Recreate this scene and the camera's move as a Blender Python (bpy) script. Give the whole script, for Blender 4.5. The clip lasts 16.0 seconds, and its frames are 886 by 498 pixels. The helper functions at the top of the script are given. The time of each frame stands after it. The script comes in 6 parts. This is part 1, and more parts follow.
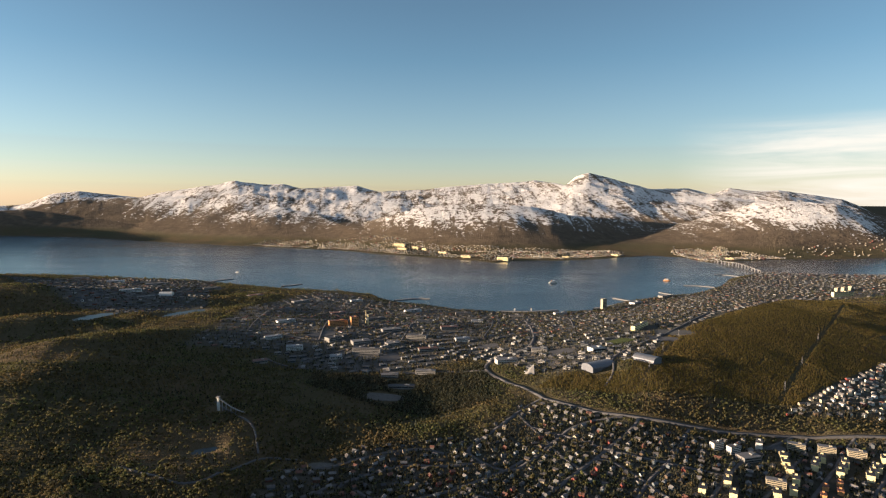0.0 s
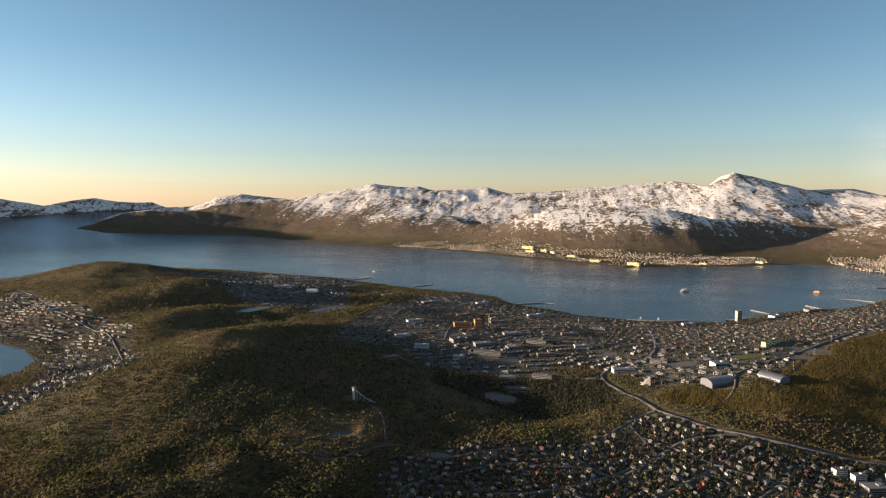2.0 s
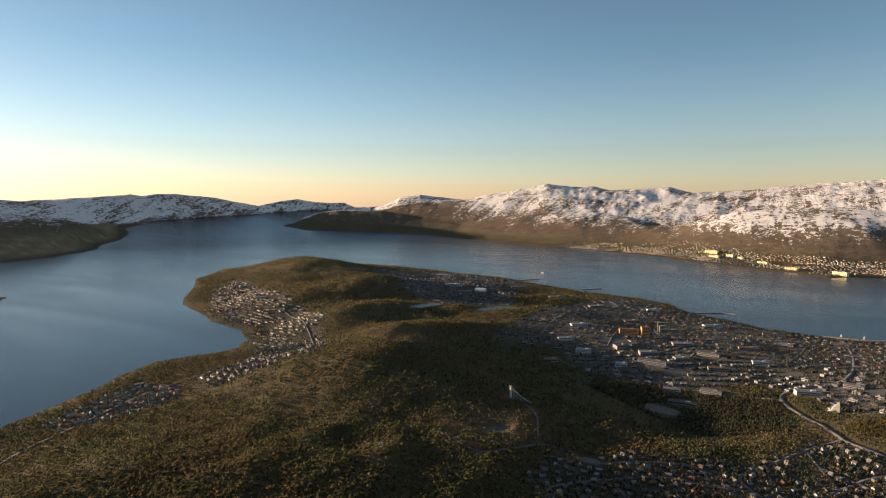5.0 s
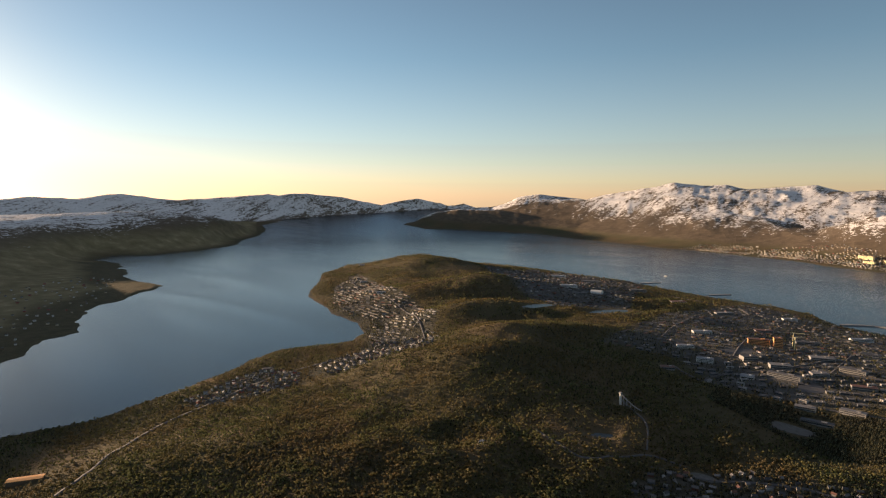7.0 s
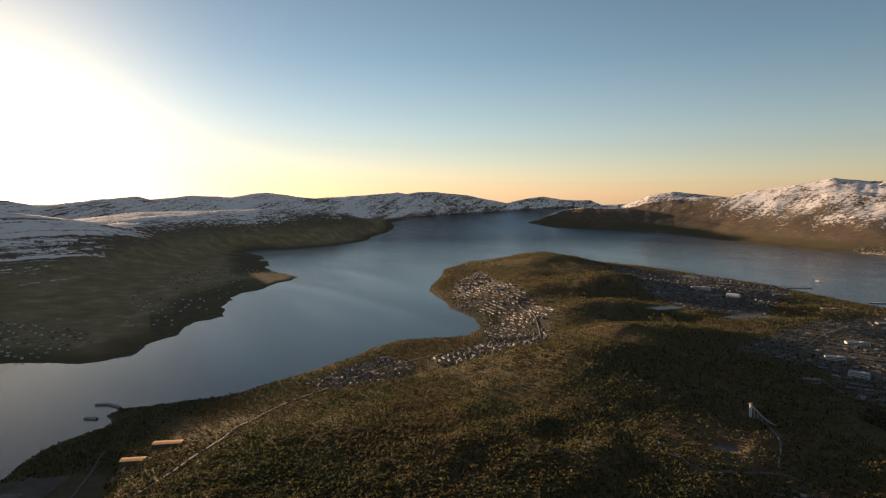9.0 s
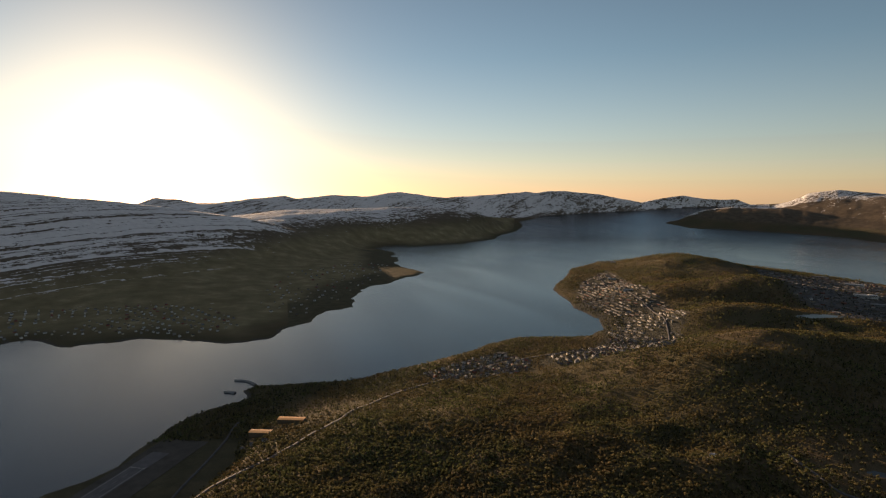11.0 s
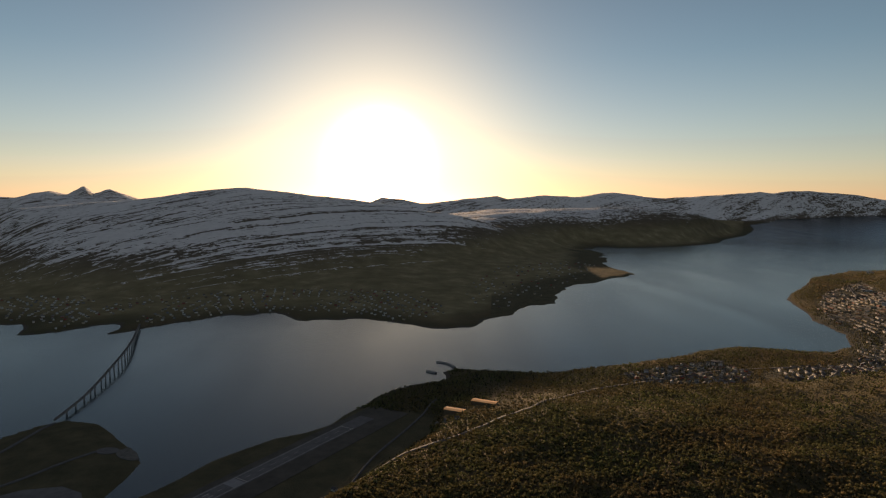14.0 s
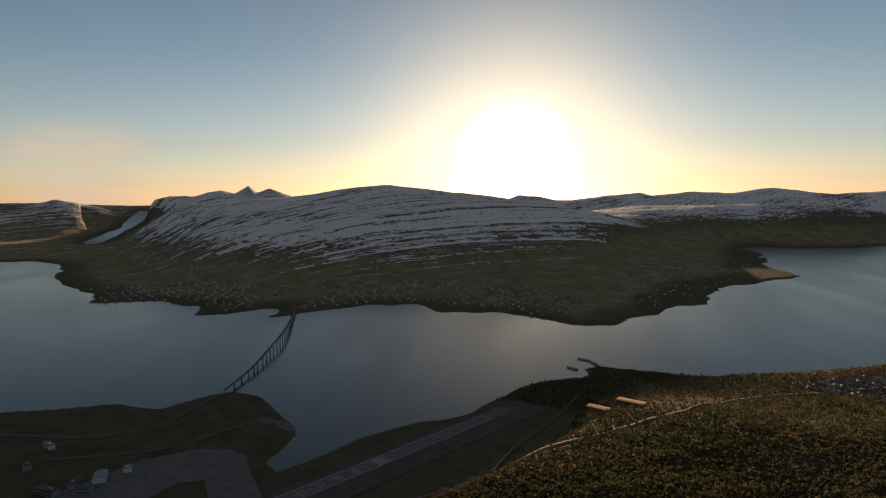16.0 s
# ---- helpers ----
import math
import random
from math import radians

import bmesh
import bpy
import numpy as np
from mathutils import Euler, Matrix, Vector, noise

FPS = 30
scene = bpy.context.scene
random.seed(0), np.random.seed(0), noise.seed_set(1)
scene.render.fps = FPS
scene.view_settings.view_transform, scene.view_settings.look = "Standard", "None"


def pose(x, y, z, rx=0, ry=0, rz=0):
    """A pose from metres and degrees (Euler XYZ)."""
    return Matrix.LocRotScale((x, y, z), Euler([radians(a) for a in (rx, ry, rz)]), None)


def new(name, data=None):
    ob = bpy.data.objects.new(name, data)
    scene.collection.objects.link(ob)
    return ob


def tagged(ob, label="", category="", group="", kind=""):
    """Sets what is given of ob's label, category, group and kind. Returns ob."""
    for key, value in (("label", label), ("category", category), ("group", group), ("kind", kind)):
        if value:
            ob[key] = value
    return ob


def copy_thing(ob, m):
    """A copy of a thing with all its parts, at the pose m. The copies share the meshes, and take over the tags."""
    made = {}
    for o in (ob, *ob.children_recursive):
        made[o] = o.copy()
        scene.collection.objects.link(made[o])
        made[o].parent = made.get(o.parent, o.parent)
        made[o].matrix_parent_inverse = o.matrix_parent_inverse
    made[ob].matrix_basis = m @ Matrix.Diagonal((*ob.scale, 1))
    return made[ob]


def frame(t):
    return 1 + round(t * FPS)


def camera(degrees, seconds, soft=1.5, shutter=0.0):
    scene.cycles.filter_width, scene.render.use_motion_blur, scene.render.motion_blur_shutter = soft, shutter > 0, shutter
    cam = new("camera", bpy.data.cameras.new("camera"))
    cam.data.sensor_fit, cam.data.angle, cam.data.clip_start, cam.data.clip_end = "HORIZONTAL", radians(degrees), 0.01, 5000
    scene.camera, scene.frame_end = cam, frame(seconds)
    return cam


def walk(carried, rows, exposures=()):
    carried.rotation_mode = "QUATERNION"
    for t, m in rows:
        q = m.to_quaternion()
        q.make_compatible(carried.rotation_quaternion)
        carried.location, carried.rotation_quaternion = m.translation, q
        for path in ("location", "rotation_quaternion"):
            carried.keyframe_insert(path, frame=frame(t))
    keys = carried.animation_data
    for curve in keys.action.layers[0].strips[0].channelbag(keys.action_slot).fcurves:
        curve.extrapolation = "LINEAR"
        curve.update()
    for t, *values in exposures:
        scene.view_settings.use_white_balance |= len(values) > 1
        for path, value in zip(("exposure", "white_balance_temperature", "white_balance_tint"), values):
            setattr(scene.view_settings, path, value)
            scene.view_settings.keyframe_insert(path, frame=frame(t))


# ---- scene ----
# The whole view is kept at about a third of nature's size, so that the far ranges stand inside the lens's reach.
cam = camera(72.98, 16.0, 1.2)
PATH = [
    # seconds, x, y, z, turn to the left, tilt, lean
    (0.0, 0.0, 0.0, 230.0, 0.02, -4.75, -0.24),
    (0.5, 4.6, -12.3, 234.5, 3.07, -4.81, -0.17),
    (1.0, 9.0, -22.8, 238.5, 6.23, -4.80, -0.16),
    (1.5, 13.4, -31.7, 242.0, 9.33, -4.84, -0.11),
    (2.0, 17.5, -39.0, 245.0, 12.57, -4.82, -0.17),
    (2.5, 21.6, -44.8, 247.5, 15.52, -4.77, -0.12),
    (3.0, 25.4, -49.3, 249.5, 18.11, -4.77, -0.09),
    (3.5, 29.1, -52.5, 251.1, 20.79, -4.78, -0.04),
    (4.0, 32.7, -54.5, 252.2, 23.48, -4.80, -0.02),
    (6.5, 47.6, -50.7, 252.6, 37.74, -4.97, 0.04),
    (7.0, 50.0, -47.8, 251.7, 40.50, -4.94, 0.02),
    (7.5, 52.2, -44.4, 250.5, 43.38, -4.99, 0.09),
    (8.0, 54.1, -40.6, 249.2, 46.53, -4.98, 0.06),
    (8.5, 55.9, -36.6, 247.5, 49.69, -5.08, 0.04),
    (9.0, 57.4, -32.3, 245.7, 52.56, -5.04, 0.16),
    (11.5, 61.4, -11.7, 234.6, 68.53, -5.02, 0.12),
    (12.0, 61.4, -8.4, 232.0, 72.11, -5.03, 0.02),
    (12.5, 61.2, -5.6, 229.5, 75.39, -4.85, -0.06),
    (13.0, 60.6, -3.4, 226.9, 78.79, -4.74, -0.11),
    (13.5, 59.8, -1.9, 224.3, 81.98, -4.73, -0.05),
    (14.0, 58.8, -1.1, 221.7, 85.03, -4.71, 0.02),
    (14.5, 57.4, -1.3, 219.2, 88.20, -4.69, 0.13),
    (15.0, 55.7, -2.5, 216.7, 91.76, -4.75, 0.13),
    (15.5, 53.7, -4.7, 214.4, 94.98, -4.80, 0.19),
    (16.0, 51.4, -8.1, 212.1, 97.94, -4.81, 0.29),
]
EXPOSURE = [(0.0, 2.45, 6600, 20), (4.0, 2.4, 6850, 22), (9.0, 2.12, 7700, 27), (12.5, 1.68, 7950, 27), (16.0, 1.58, 8000, 27)]
walk(cam, [(t, pose(x, y, z, 90 + p, r, w)) for t, x, y, z, w, p, r in PATH], EXPOSURE)

# ---- sky and sun ----
SUN_TURN, SUN_UP = 91.5, 5.1  # degrees to the left of +y, degrees above the level


def way_to(turn, up):
    return Vector((-math.sin(radians(turn)) * math.cos(radians(up)), math.cos(radians(turn)) * math.cos(radians(up)), math.sin(radians(up))))


sun_way = way_to(SUN_TURN + 6.5, SUN_UP + 1.2)  # the shadows lie a little further round than the brightest sky


def build_sky():
    world = bpy.data.worlds.new("sky")
    scene.world = world
    world.use_nodes = True
    nt = world.node_tree
    nt.nodes.clear()
    sky = nt.nodes.new("ShaderNodeTexSky")
    sky.sky_type, sky.sun_disc = "NISHITA", False
    sky.sun_elevation, sky.sun_rotation = radians(SUN_UP), radians(-SUN_TURN)
    sky.altitude, sky.air_density, sky.dust_density, sky.ozone_density = 600, 0.95, 0.22, 2.6
    back = nt.nodes.new("ShaderNodeBackground")
    back.inputs["Strength"].default_value = 0.24
    out = nt.nodes.new("ShaderNodeOutputWorld")
    tone = nt.nodes.new("ShaderNodeHueSaturation")
    tone.inputs["Saturation"].default_value, tone.inputs["Hue"].default_value = 0.92, 0.486
    less = nt.nodes.new("ShaderNodeMix")
    less.data_type, less.blend_type = "RGBA", "MULTIPLY"
    less.inputs[0].default_value, less.inputs[7].default_value = 1.0, (0.19, 0.19, 0.19, 1)
    nt.links.new(sky.outputs[0], less.inputs[6])
    deep = nt.nodes.new("ShaderNodeGamma")
    deep.inputs["Gamma"].default_value = 0.95
    nt.links.new(less.outputs[2], deep.inputs["Color"])
    nt.links.new(deep.outputs[0], tone.inputs["Color"])
    # thin streaks of cloud low over two stretches of the horizon
    ray = nt.nodes.new("ShaderNodeTexCoord").outputs["Generated"]
    flat = nt.nodes.new("ShaderNodeMapping")
    flat.inputs["Scale"].default_value, flat.inputs["Rotation"].default_value = (2.2, 2.2, 26.0), (0.05, 0.06, 0)
    nt.links.new(ray, flat.inputs["Vector"])
    wisps = nt.nodes.new("ShaderNodeTexNoise")
    wisps.inputs["Scale"].default_value, wisps.inputs["Detail"].default_value, wisps.inputs["Roughness"].default_value = 1.6, 7, 0.6
    wisps.inputs["Distortion"].default_value = 0.6
    nt.links.new(flat.outputs[0], wisps.inputs["Vector"])
    veil = nt.nodes.new("ShaderNodeMapRange")
    veil.inputs["From Min"].default_value, veil.inputs["From Max"].default_value = 0.24, 0.72
    nt.links.new(wisps.outputs["Fac"], veil.inputs["Value"])
    share = None
    for turn, up, wide in ((-40, 5.0, 20), (129, 4.0, 6.5)):
        dot = nt.nodes.new("ShaderNodeVectorMath")
        dot.operation = "DOT_PRODUCT"
        dot.inputs[1].default_value = way_to(turn, up)
        nt.links.new(ray, dot.inputs[0])
        near = nt.nodes.new("ShaderNodeMapRange")
        near.interpolation_type = "SMOOTHSTEP"
        near.inputs["From Min"].default_value, near.inputs["From Max"].default_value = math.cos(radians(wide)), math.cos(radians(wide * 0.25))
        nt.links.new(dot.outputs["Value"], near.inputs["Value"])
        if share is None:
            share = near.outputs[0]
        else:
            add = nt.nodes.new("ShaderNodeMath")
            add.operation = "MAXIMUM"
            nt.links.new(share, add.inputs[0]), nt.links.new(near.outputs[0], add.inputs[1])
            share = add.outputs[0]
    height_of = nt.nodes.new("ShaderNodeSeparateXYZ")
    nt.links.new(ray, height_of.inputs[0])
    low = nt.nodes.new("ShaderNodeMapRange")
    low.interpolation_type = "SMOOTHSTEP"
    low.inputs["From Min"].default_value, low.inputs["From Max"].default_value = 0.13, 0.08
    nt.links.new(height_of.outputs["Z"], low.inputs["Value"])
    fac = nt.nodes.new("ShaderNodeMath")
    fac.operation = "MULTIPLY"
    nt.links.new(veil.outputs[0], fac.inputs[0]), nt.links.new(share, fac.inputs[1])
    fac2 = nt.nodes.new("ShaderNodeMath")
    fac2.operation = "MULTIPLY"
    nt.links.new(fac.outputs[0], fac2.inputs[0]), nt.links.new(low.outputs[0], fac2.inputs[1])
    blend = nt.nodes.new("ShaderNodeMix")
    blend.data_type = "RGBA"
    blend.inputs[7].default_value = (0.8, 0.8, 0.69, 1)
    nt.links.new(fac2.outputs[0], blend.inputs[0])
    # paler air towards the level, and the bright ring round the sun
    # the unseen zenith is greyed and brightened, as added fill for the shade
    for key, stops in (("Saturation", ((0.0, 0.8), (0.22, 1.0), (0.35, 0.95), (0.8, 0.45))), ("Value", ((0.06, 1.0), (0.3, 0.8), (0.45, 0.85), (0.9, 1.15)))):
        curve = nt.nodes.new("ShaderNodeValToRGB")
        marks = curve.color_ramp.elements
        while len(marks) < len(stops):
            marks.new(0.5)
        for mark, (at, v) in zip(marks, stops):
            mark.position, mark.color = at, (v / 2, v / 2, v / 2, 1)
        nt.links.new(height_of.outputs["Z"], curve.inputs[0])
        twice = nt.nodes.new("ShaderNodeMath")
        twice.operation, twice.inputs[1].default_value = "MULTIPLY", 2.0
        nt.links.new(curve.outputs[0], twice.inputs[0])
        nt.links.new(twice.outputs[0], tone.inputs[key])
    facing = nt.nodes.new("ShaderNodeVectorMath")
    facing.operation = "DOT_PRODUCT"
    facing.inputs[1].default_value = way_to(SUN_TURN - 0.5, SUN_UP - 1.4)
    nt.links.new(ray, facing.inputs[0])
    wide = nt.nodes.new("ShaderNodeMath")  # about the square of the angle from the sun, in radians
    wide.operation, wide.inputs[1].default_value, wide.inputs[2].default_value = "MULTIPLY_ADD", -2.0, 2.0
    nt.links.new(facing.outputs["Value"], wide.inputs[0])
    total = tone.outputs[0]
    for reach, colour in ((radians(2.7), (13.0, 12.2, 9.5, 1)), (radians(11.0), (0.8, 0.7, 0.34, 1))):
        fall = nt.nodes.new("ShaderNodeMath")
        fall.operation, fall.inputs[1].default_value = "MULTIPLY", -1.0 / reach**2
        nt.links.new(wide.outputs[0], fall.inputs[0])
        glow = nt.nodes.new("ShaderNodeMath")
        glow.operation = "EXPONENT"
        nt.links.new(fall.outputs[0], glow.inputs[0])
        tint = nt.nodes.new("ShaderNodeMix")
        tint.data_type = "RGBA"
        tint.inputs[6].default_value, tint.inputs[7].default_value = (0, 0, 0, 1), colour
        nt.links.new(glow.outputs[0], tint.inputs[0])
        both = nt.nodes.new("ShaderNodeMix")
        both.data_type, both.blend_type = "RGBA", "ADD"
        both.inputs[0].default_value = 1.0
        nt.links.new(total, both.inputs[6]), nt.links.new(tint.outputs[2], both.inputs[7])
        total = both.outputs[2]
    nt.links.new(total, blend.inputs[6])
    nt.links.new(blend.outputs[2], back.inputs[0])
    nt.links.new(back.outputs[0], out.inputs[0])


build_sky()
sun_lamp = bpy.data.lights.new("sun", "SUN")
sun_lamp.energy, sun_lamp.angle, sun_lamp.color = 2.7, radians(0.6), (1.0, 0.8, 0.54)
sun = new("sun", sun_lamp)
sun.rotation_mode = "QUATERNION"
sun.rotation_quaternion = sun_way.to_track_quat("Z", "Y")
sun.location = sun_way * 4000


# ---- materials ----
def material(name, build):
    m = bpy.data.materials.new(name)
    m.use_nodes = True
    nt = m.node_tree
    nt.nodes.clear()
    out = nt.nodes.new("ShaderNodeOutputMaterial")
    bsdf = nt.nodes.new("ShaderNodeBsdfPrincipled")
    nt.links.new(bsdf.outputs[0], out.inputs[0])
    build(nt, bsdf)
    return m


def node(nt, kind, links=(), **values):
    """A node with its plain inputs and settings, and links (input, socket)."""
    n = nt.nodes.new(kind)
    for key, value in values.items():
        if key in n.inputs:
            n.inputs[key].default_value = value
    for key, socket in links:
        nt.links.new(socket, n.inputs[key])
    return n


def place(nt):
    return nt.nodes.new("ShaderNodeNewGeometry").outputs["Position"]


def noise_of(nt, scale, detail=4.0, rough=0.55, at=None, bend=0.0):
    n = nt.nodes.new("ShaderNodeTexNoise")
    n.inputs["Scale"].default_value, n.inputs["Detail"].default_value = scale, detail
    n.inputs["Roughness"].default_value, n.inputs["Distortion"].default_value = rough, bend
    nt.links.new(at or place(nt), n.inputs["Vector"])
    return n.outputs["Fac"]


def ramp(nt, fac, stops):
    r = nt.nodes.new("ShaderNodeValToRGB")
    e = r.color_ramp.elements
    while len(e) < len(stops):
        e.new(0.5)
    for item, (pos, col) in zip(e, stops):
        item.position = pos
        item.color = (*col, 1) if isinstance(col, tuple) else (col, col, col, 1)
    nt.links.new(fac, r.inputs[0])
    return r.outputs[0]


def mix(nt, fac, a, b):
    m = nt.nodes.new("ShaderNodeMix")
    m.data_type = "RGBA"
    for i, v in ((0, fac), (6, a), (7, b)):
        if isinstance(v, (int, float)):
            m.inputs[i].default_value = v
        elif isinstance(v, tuple):
            m.inputs[i].default_value = (*v, 1)
        else:
            nt.links.new(v, m.inputs[i])
    return m.outputs[2]


def sums(nt, op, a, b=0.0, c=0.0):
    m = nt.nodes.new("ShaderNodeMath")
    m.operation = op
    for i, v in enumerate((a, b, c)):
        if isinstance(v, (int, float)):
            m.inputs[i].default_value = v
        else:
            nt.links.new(v, m.inputs[i])
    return m.outputs[0]


def attribute(nt, name):
    a = nt.nodes.new("ShaderNodeAttribute")
    a.attribute_name = name
    return a.outputs["Fac"]


def bump(nt, bsdf, fac, strength, distance):
    b = nt.nodes.new("ShaderNodeBump")
    b.inputs["Strength"].default_value, b.inputs["Distance"].default_value = strength, distance
    nt.links.new(fac, b.inputs["Height"])
    nt.links.new(b.outputs[0], bsdf.inputs["Normal"])


def stretched(nt, x, y, z, turn=0.0):
    m = nt.nodes.new("ShaderNodeMapping")
    m.inputs["Scale"].default_value = (x, y, z)
    m.inputs["Rotation"].default_value = (0, 0, radians(turn))
    nt.links.new(place(nt), m.inputs["Vector"])
    return m.outputs[0]


def ground_look(nt, bsdf):
    # woodland floor and heath, grass and gravel between houses, bare fell, old snow in drifts
    coarse, fine, grain = noise_of(nt, 0.006, 6), noise_of(nt, 0.05, 6, 0.65), noise_of(nt, 0.35, 5, 0.7)
    heath = ramp(nt, coarse, [(0.35, (0.08, 0.077, 0.042)), (0.5, (0.10, 0.082, 0.047)), (0.65, (0.135, 0.094, 0.056))])
    heath = mix(nt, sums(nt, "MULTIPLY", fine, 0.9), heath, (0.075, 0.067, 0.042))
    lawn = ramp(nt, fine, [(0.3, (0.055, 0.056, 0.042)), (0.5, (0.078, 0.075, 0.06)), (0.7, (0.11, 0.106, 0.096))])
    base = mix(nt, attribute(nt, "town"), heath, lawn)
    # dry grass across the sound, paled further to stand in for bright haze
    hazed_meadow = ramp(nt, noise_of(nt, 0.02, 5, 0.6), [(0.35, (0.17, 0.142, 0.08)), (0.55, (0.235, 0.195, 0.112)), (0.7, (0.32, 0.27, 0.165))])
    base = mix(nt, attribute(nt, "hazed_meadow"), base, hazed_meadow)
    paved = ramp(nt, noise_of(nt, 0.06, 4, 0.7), [(0.35, (0.07, 0.07, 0.064)), (0.55, (0.12, 0.119, 0.12)), (0.75, (0.18, 0.178, 0.18))])
    base = mix(nt, attribute(nt, "paved"), base, paved)
    gravel = ramp(nt, grain, [(0.3, (0.055, 0.05, 0.046)), (0.7, (0.12, 0.112, 0.105))])
    base = mix(nt, attribute(nt, "gravel"), base, gravel)
    turf_and_shade = ramp(nt, fine, [(0.3, (0.065, 0.06, 0.038)), (0.7, (0.115, 0.1, 0.062))])
    base = mix(nt, attribute(nt, "turf_and_shade"), base, turf_and_shade)
    fell = ramp(nt, fine, [(0.3, (0.10, 0.08, 0.06)), (0.55, (0.14, 0.112, 0.085)), (0.75, (0.19, 0.16, 0.13))])
    streaks = noise_of(nt, 1.0, 6, 0.65, stretched(nt, 0.03, 0.03, 0.012), 0.4)
    scrub = ramp(nt, streaks, [(0.3, (0.08, 0.064, 0.048)), (0.5, (0.115, 0.09, 0.066)), (0.7, (0.155, 0.122, 0.084))])
    base = mix(nt, attribute(nt, "scrub"), base, scrub)
    base = mix(nt, attribute(nt, "fell"), base, fell)
    drift = noise_of(nt, 1.0, 7, 0.62, stretched(nt, 0.009, 0.009, 0.04, 25), 1.2)
    blot = noise_of(nt, 1.0, 8, 0.66, stretched(nt, 0.058, 0.058, 0.09, 30), 0.8)
    fall = nt.nodes.new("ShaderNodeCombineXYZ")  # streaks that run down the slopes towards the sound
    nt.links.new(sums(nt, "MULTIPLY", attribute(nt, "lie"), 0.02), fall.inputs[0])
    split = nt.nodes.new("ShaderNodeSeparateXYZ")
    nt.links.new(place(nt), split.inputs[0])
    nt.links.new(sums(nt, "MULTIPLY", split.outputs["Z"], 0.014), fall.inputs[1])
    gullies = noise_of(nt, 1.0, 6, 0.62, fall.outputs[0], 1.0)
    broad = noise_of(nt, 0.0035, 4, 0.55)
    bands = nt.nodes.new("ShaderNodeCombineXYZ")  # long drifts that lie aslant along the fell across the sound
    nt.links.new(sums(nt, "MULTIPLY", attribute(nt, "lie"), 0.018), bands.inputs[0])
    nt.links.new(sums(nt, "MULTIPLY_ADD", split.outputs["Z"], 0.036, sums(nt, "MULTIPLY_ADD", attribute(nt, "lie"), 0.011, sums(nt, "MULTIPLY", drift, 3.5))), bands.inputs[1])
    strata = noise_of(nt, 1.0, 5, 0.55, bands.outputs[0], 1.2)
    pattern = sums(nt, "ADD", sums(nt, "MULTIPLY_ADD", gullies, 2.0, -1.0), sums(nt, "MULTIPLY_ADD", drift, 1.1, -0.55))
    pattern = sums(nt, "ADD", pattern, sums(nt, "MULTIPLY_ADD", blot, 3.2, -1.6))
    lines = sums(nt, "ADD", sums(nt, "MULTIPLY_ADD", strata, 4.6, -2.3), sums(nt, "MULTIPLY_ADD", blot, 1.3, -0.65))
    pattern = mix(nt, attribute(nt, "strata"), pattern, lines)
    cover = sums(nt, "ADD", attribute(nt, "snow"), pattern)
    cover = sums(nt, "ADD", cover, sums(nt, "MULTIPLY_ADD", broad, 1.3, -0.65))
    cover = ramp(nt, cover, [(0.44, 0.0), (0.58, 1.0)])
    snow = ramp(nt, fine, [(0.3, (0.60, 0.59, 0.585)), (0.7, (0.74, 0.725, 0.71))])
    nt.links.new(mix(nt, cover, base, snow), bsdf.inputs["Base Color"])
    bsdf.inputs["Roughness"].default_value = 0.9
    bsdf.inputs["Specular IOR Level"].default_value = 0.03
    bump(nt, bsdf, sums(nt, "ADD", noise_of(nt, 0.1, 6, 0.7), sums(nt, "ADD", noise_of(nt, 0.55, 4, 0.7), sums(nt, "MULTIPLY", sums(nt, "MULTIPLY", noise_of(nt, 0.045, 5, 0.7), 5.0), attribute(nt, "scrub")))), 1.0, 2.2)


def water_look(nt, bsdf):
    bsdf.inputs["Base Color"].default_value = (0.012, 0.022, 0.032, 1)
    streak = noise_of(nt, 1.0, 4, 0.6, stretched(nt, 0.0012, 0.004, 0.003, 35), 1.2)
    rough = ramp(nt, streak, [(0.35, 0.17), (0.65, 0.25)])
    nt.links.new(rough, bsdf.inputs["Roughness"])
    bsdf.inputs["IOR"].default_value = 1.333
    bump(nt, bsdf, noise_of(nt, 0.2, 5, 0.65), 0.12, 1.0)


def plain_look(colour, rough=0.7, spread=0.25, scale=1.5, metal=0.0, vary=0.0):
    def build(nt, bsdf):
        low = tuple(c * (1 - spread) for c in colour)
        high = tuple(min(1, c * (1 + spread)) for c in colour)
        col = ramp(nt, noise_of(nt, scale, 5, 0.65), [(0.3, low), (0.7, high)])
        if vary:
            info = nt.nodes.new("ShaderNodeNewGeometry").outputs["Random Per Island"]
            hsv = nt.nodes.new("ShaderNodeHueSaturation")
            nt.links.new(sums(nt, "MULTIPLY_ADD", info, 2 * vary, 1 - vary), hsv.inputs["Value"])
            nt.links.new(sums(nt, "MULTIPLY_ADD", info, -0.06, 0.53), hsv.inputs["Hue"])
            nt.links.new(col, hsv.inputs["Color"])
            col = hsv.outputs[0]
        nt.links.new(col, bsdf.inputs["Base Color"])
        bsdf.inputs["Roughness"].default_value, bsdf.inputs["Metallic"].default_value = rough, metal
        bsdf.inputs["Specular IOR Level"].default_value = 0.3 if rough < 0.75 else 0.04
    return build


M_GROUND = material("ground_cover", ground_look)
M_WATER = material("sea_water", water_look)


def lake_look(nt, bsdf):
    bsdf.inputs["Base Color"].default_value = (0.02, 0.022, 0.024, 1)
    bsdf.inputs["Roughness"].default_value, bsdf.inputs["Specular IOR Level"].default_value = 0.3, 0.16
    bump(nt, bsdf, noise_of(nt, 0.3, 4, 0.6), 0.2, 1.0)


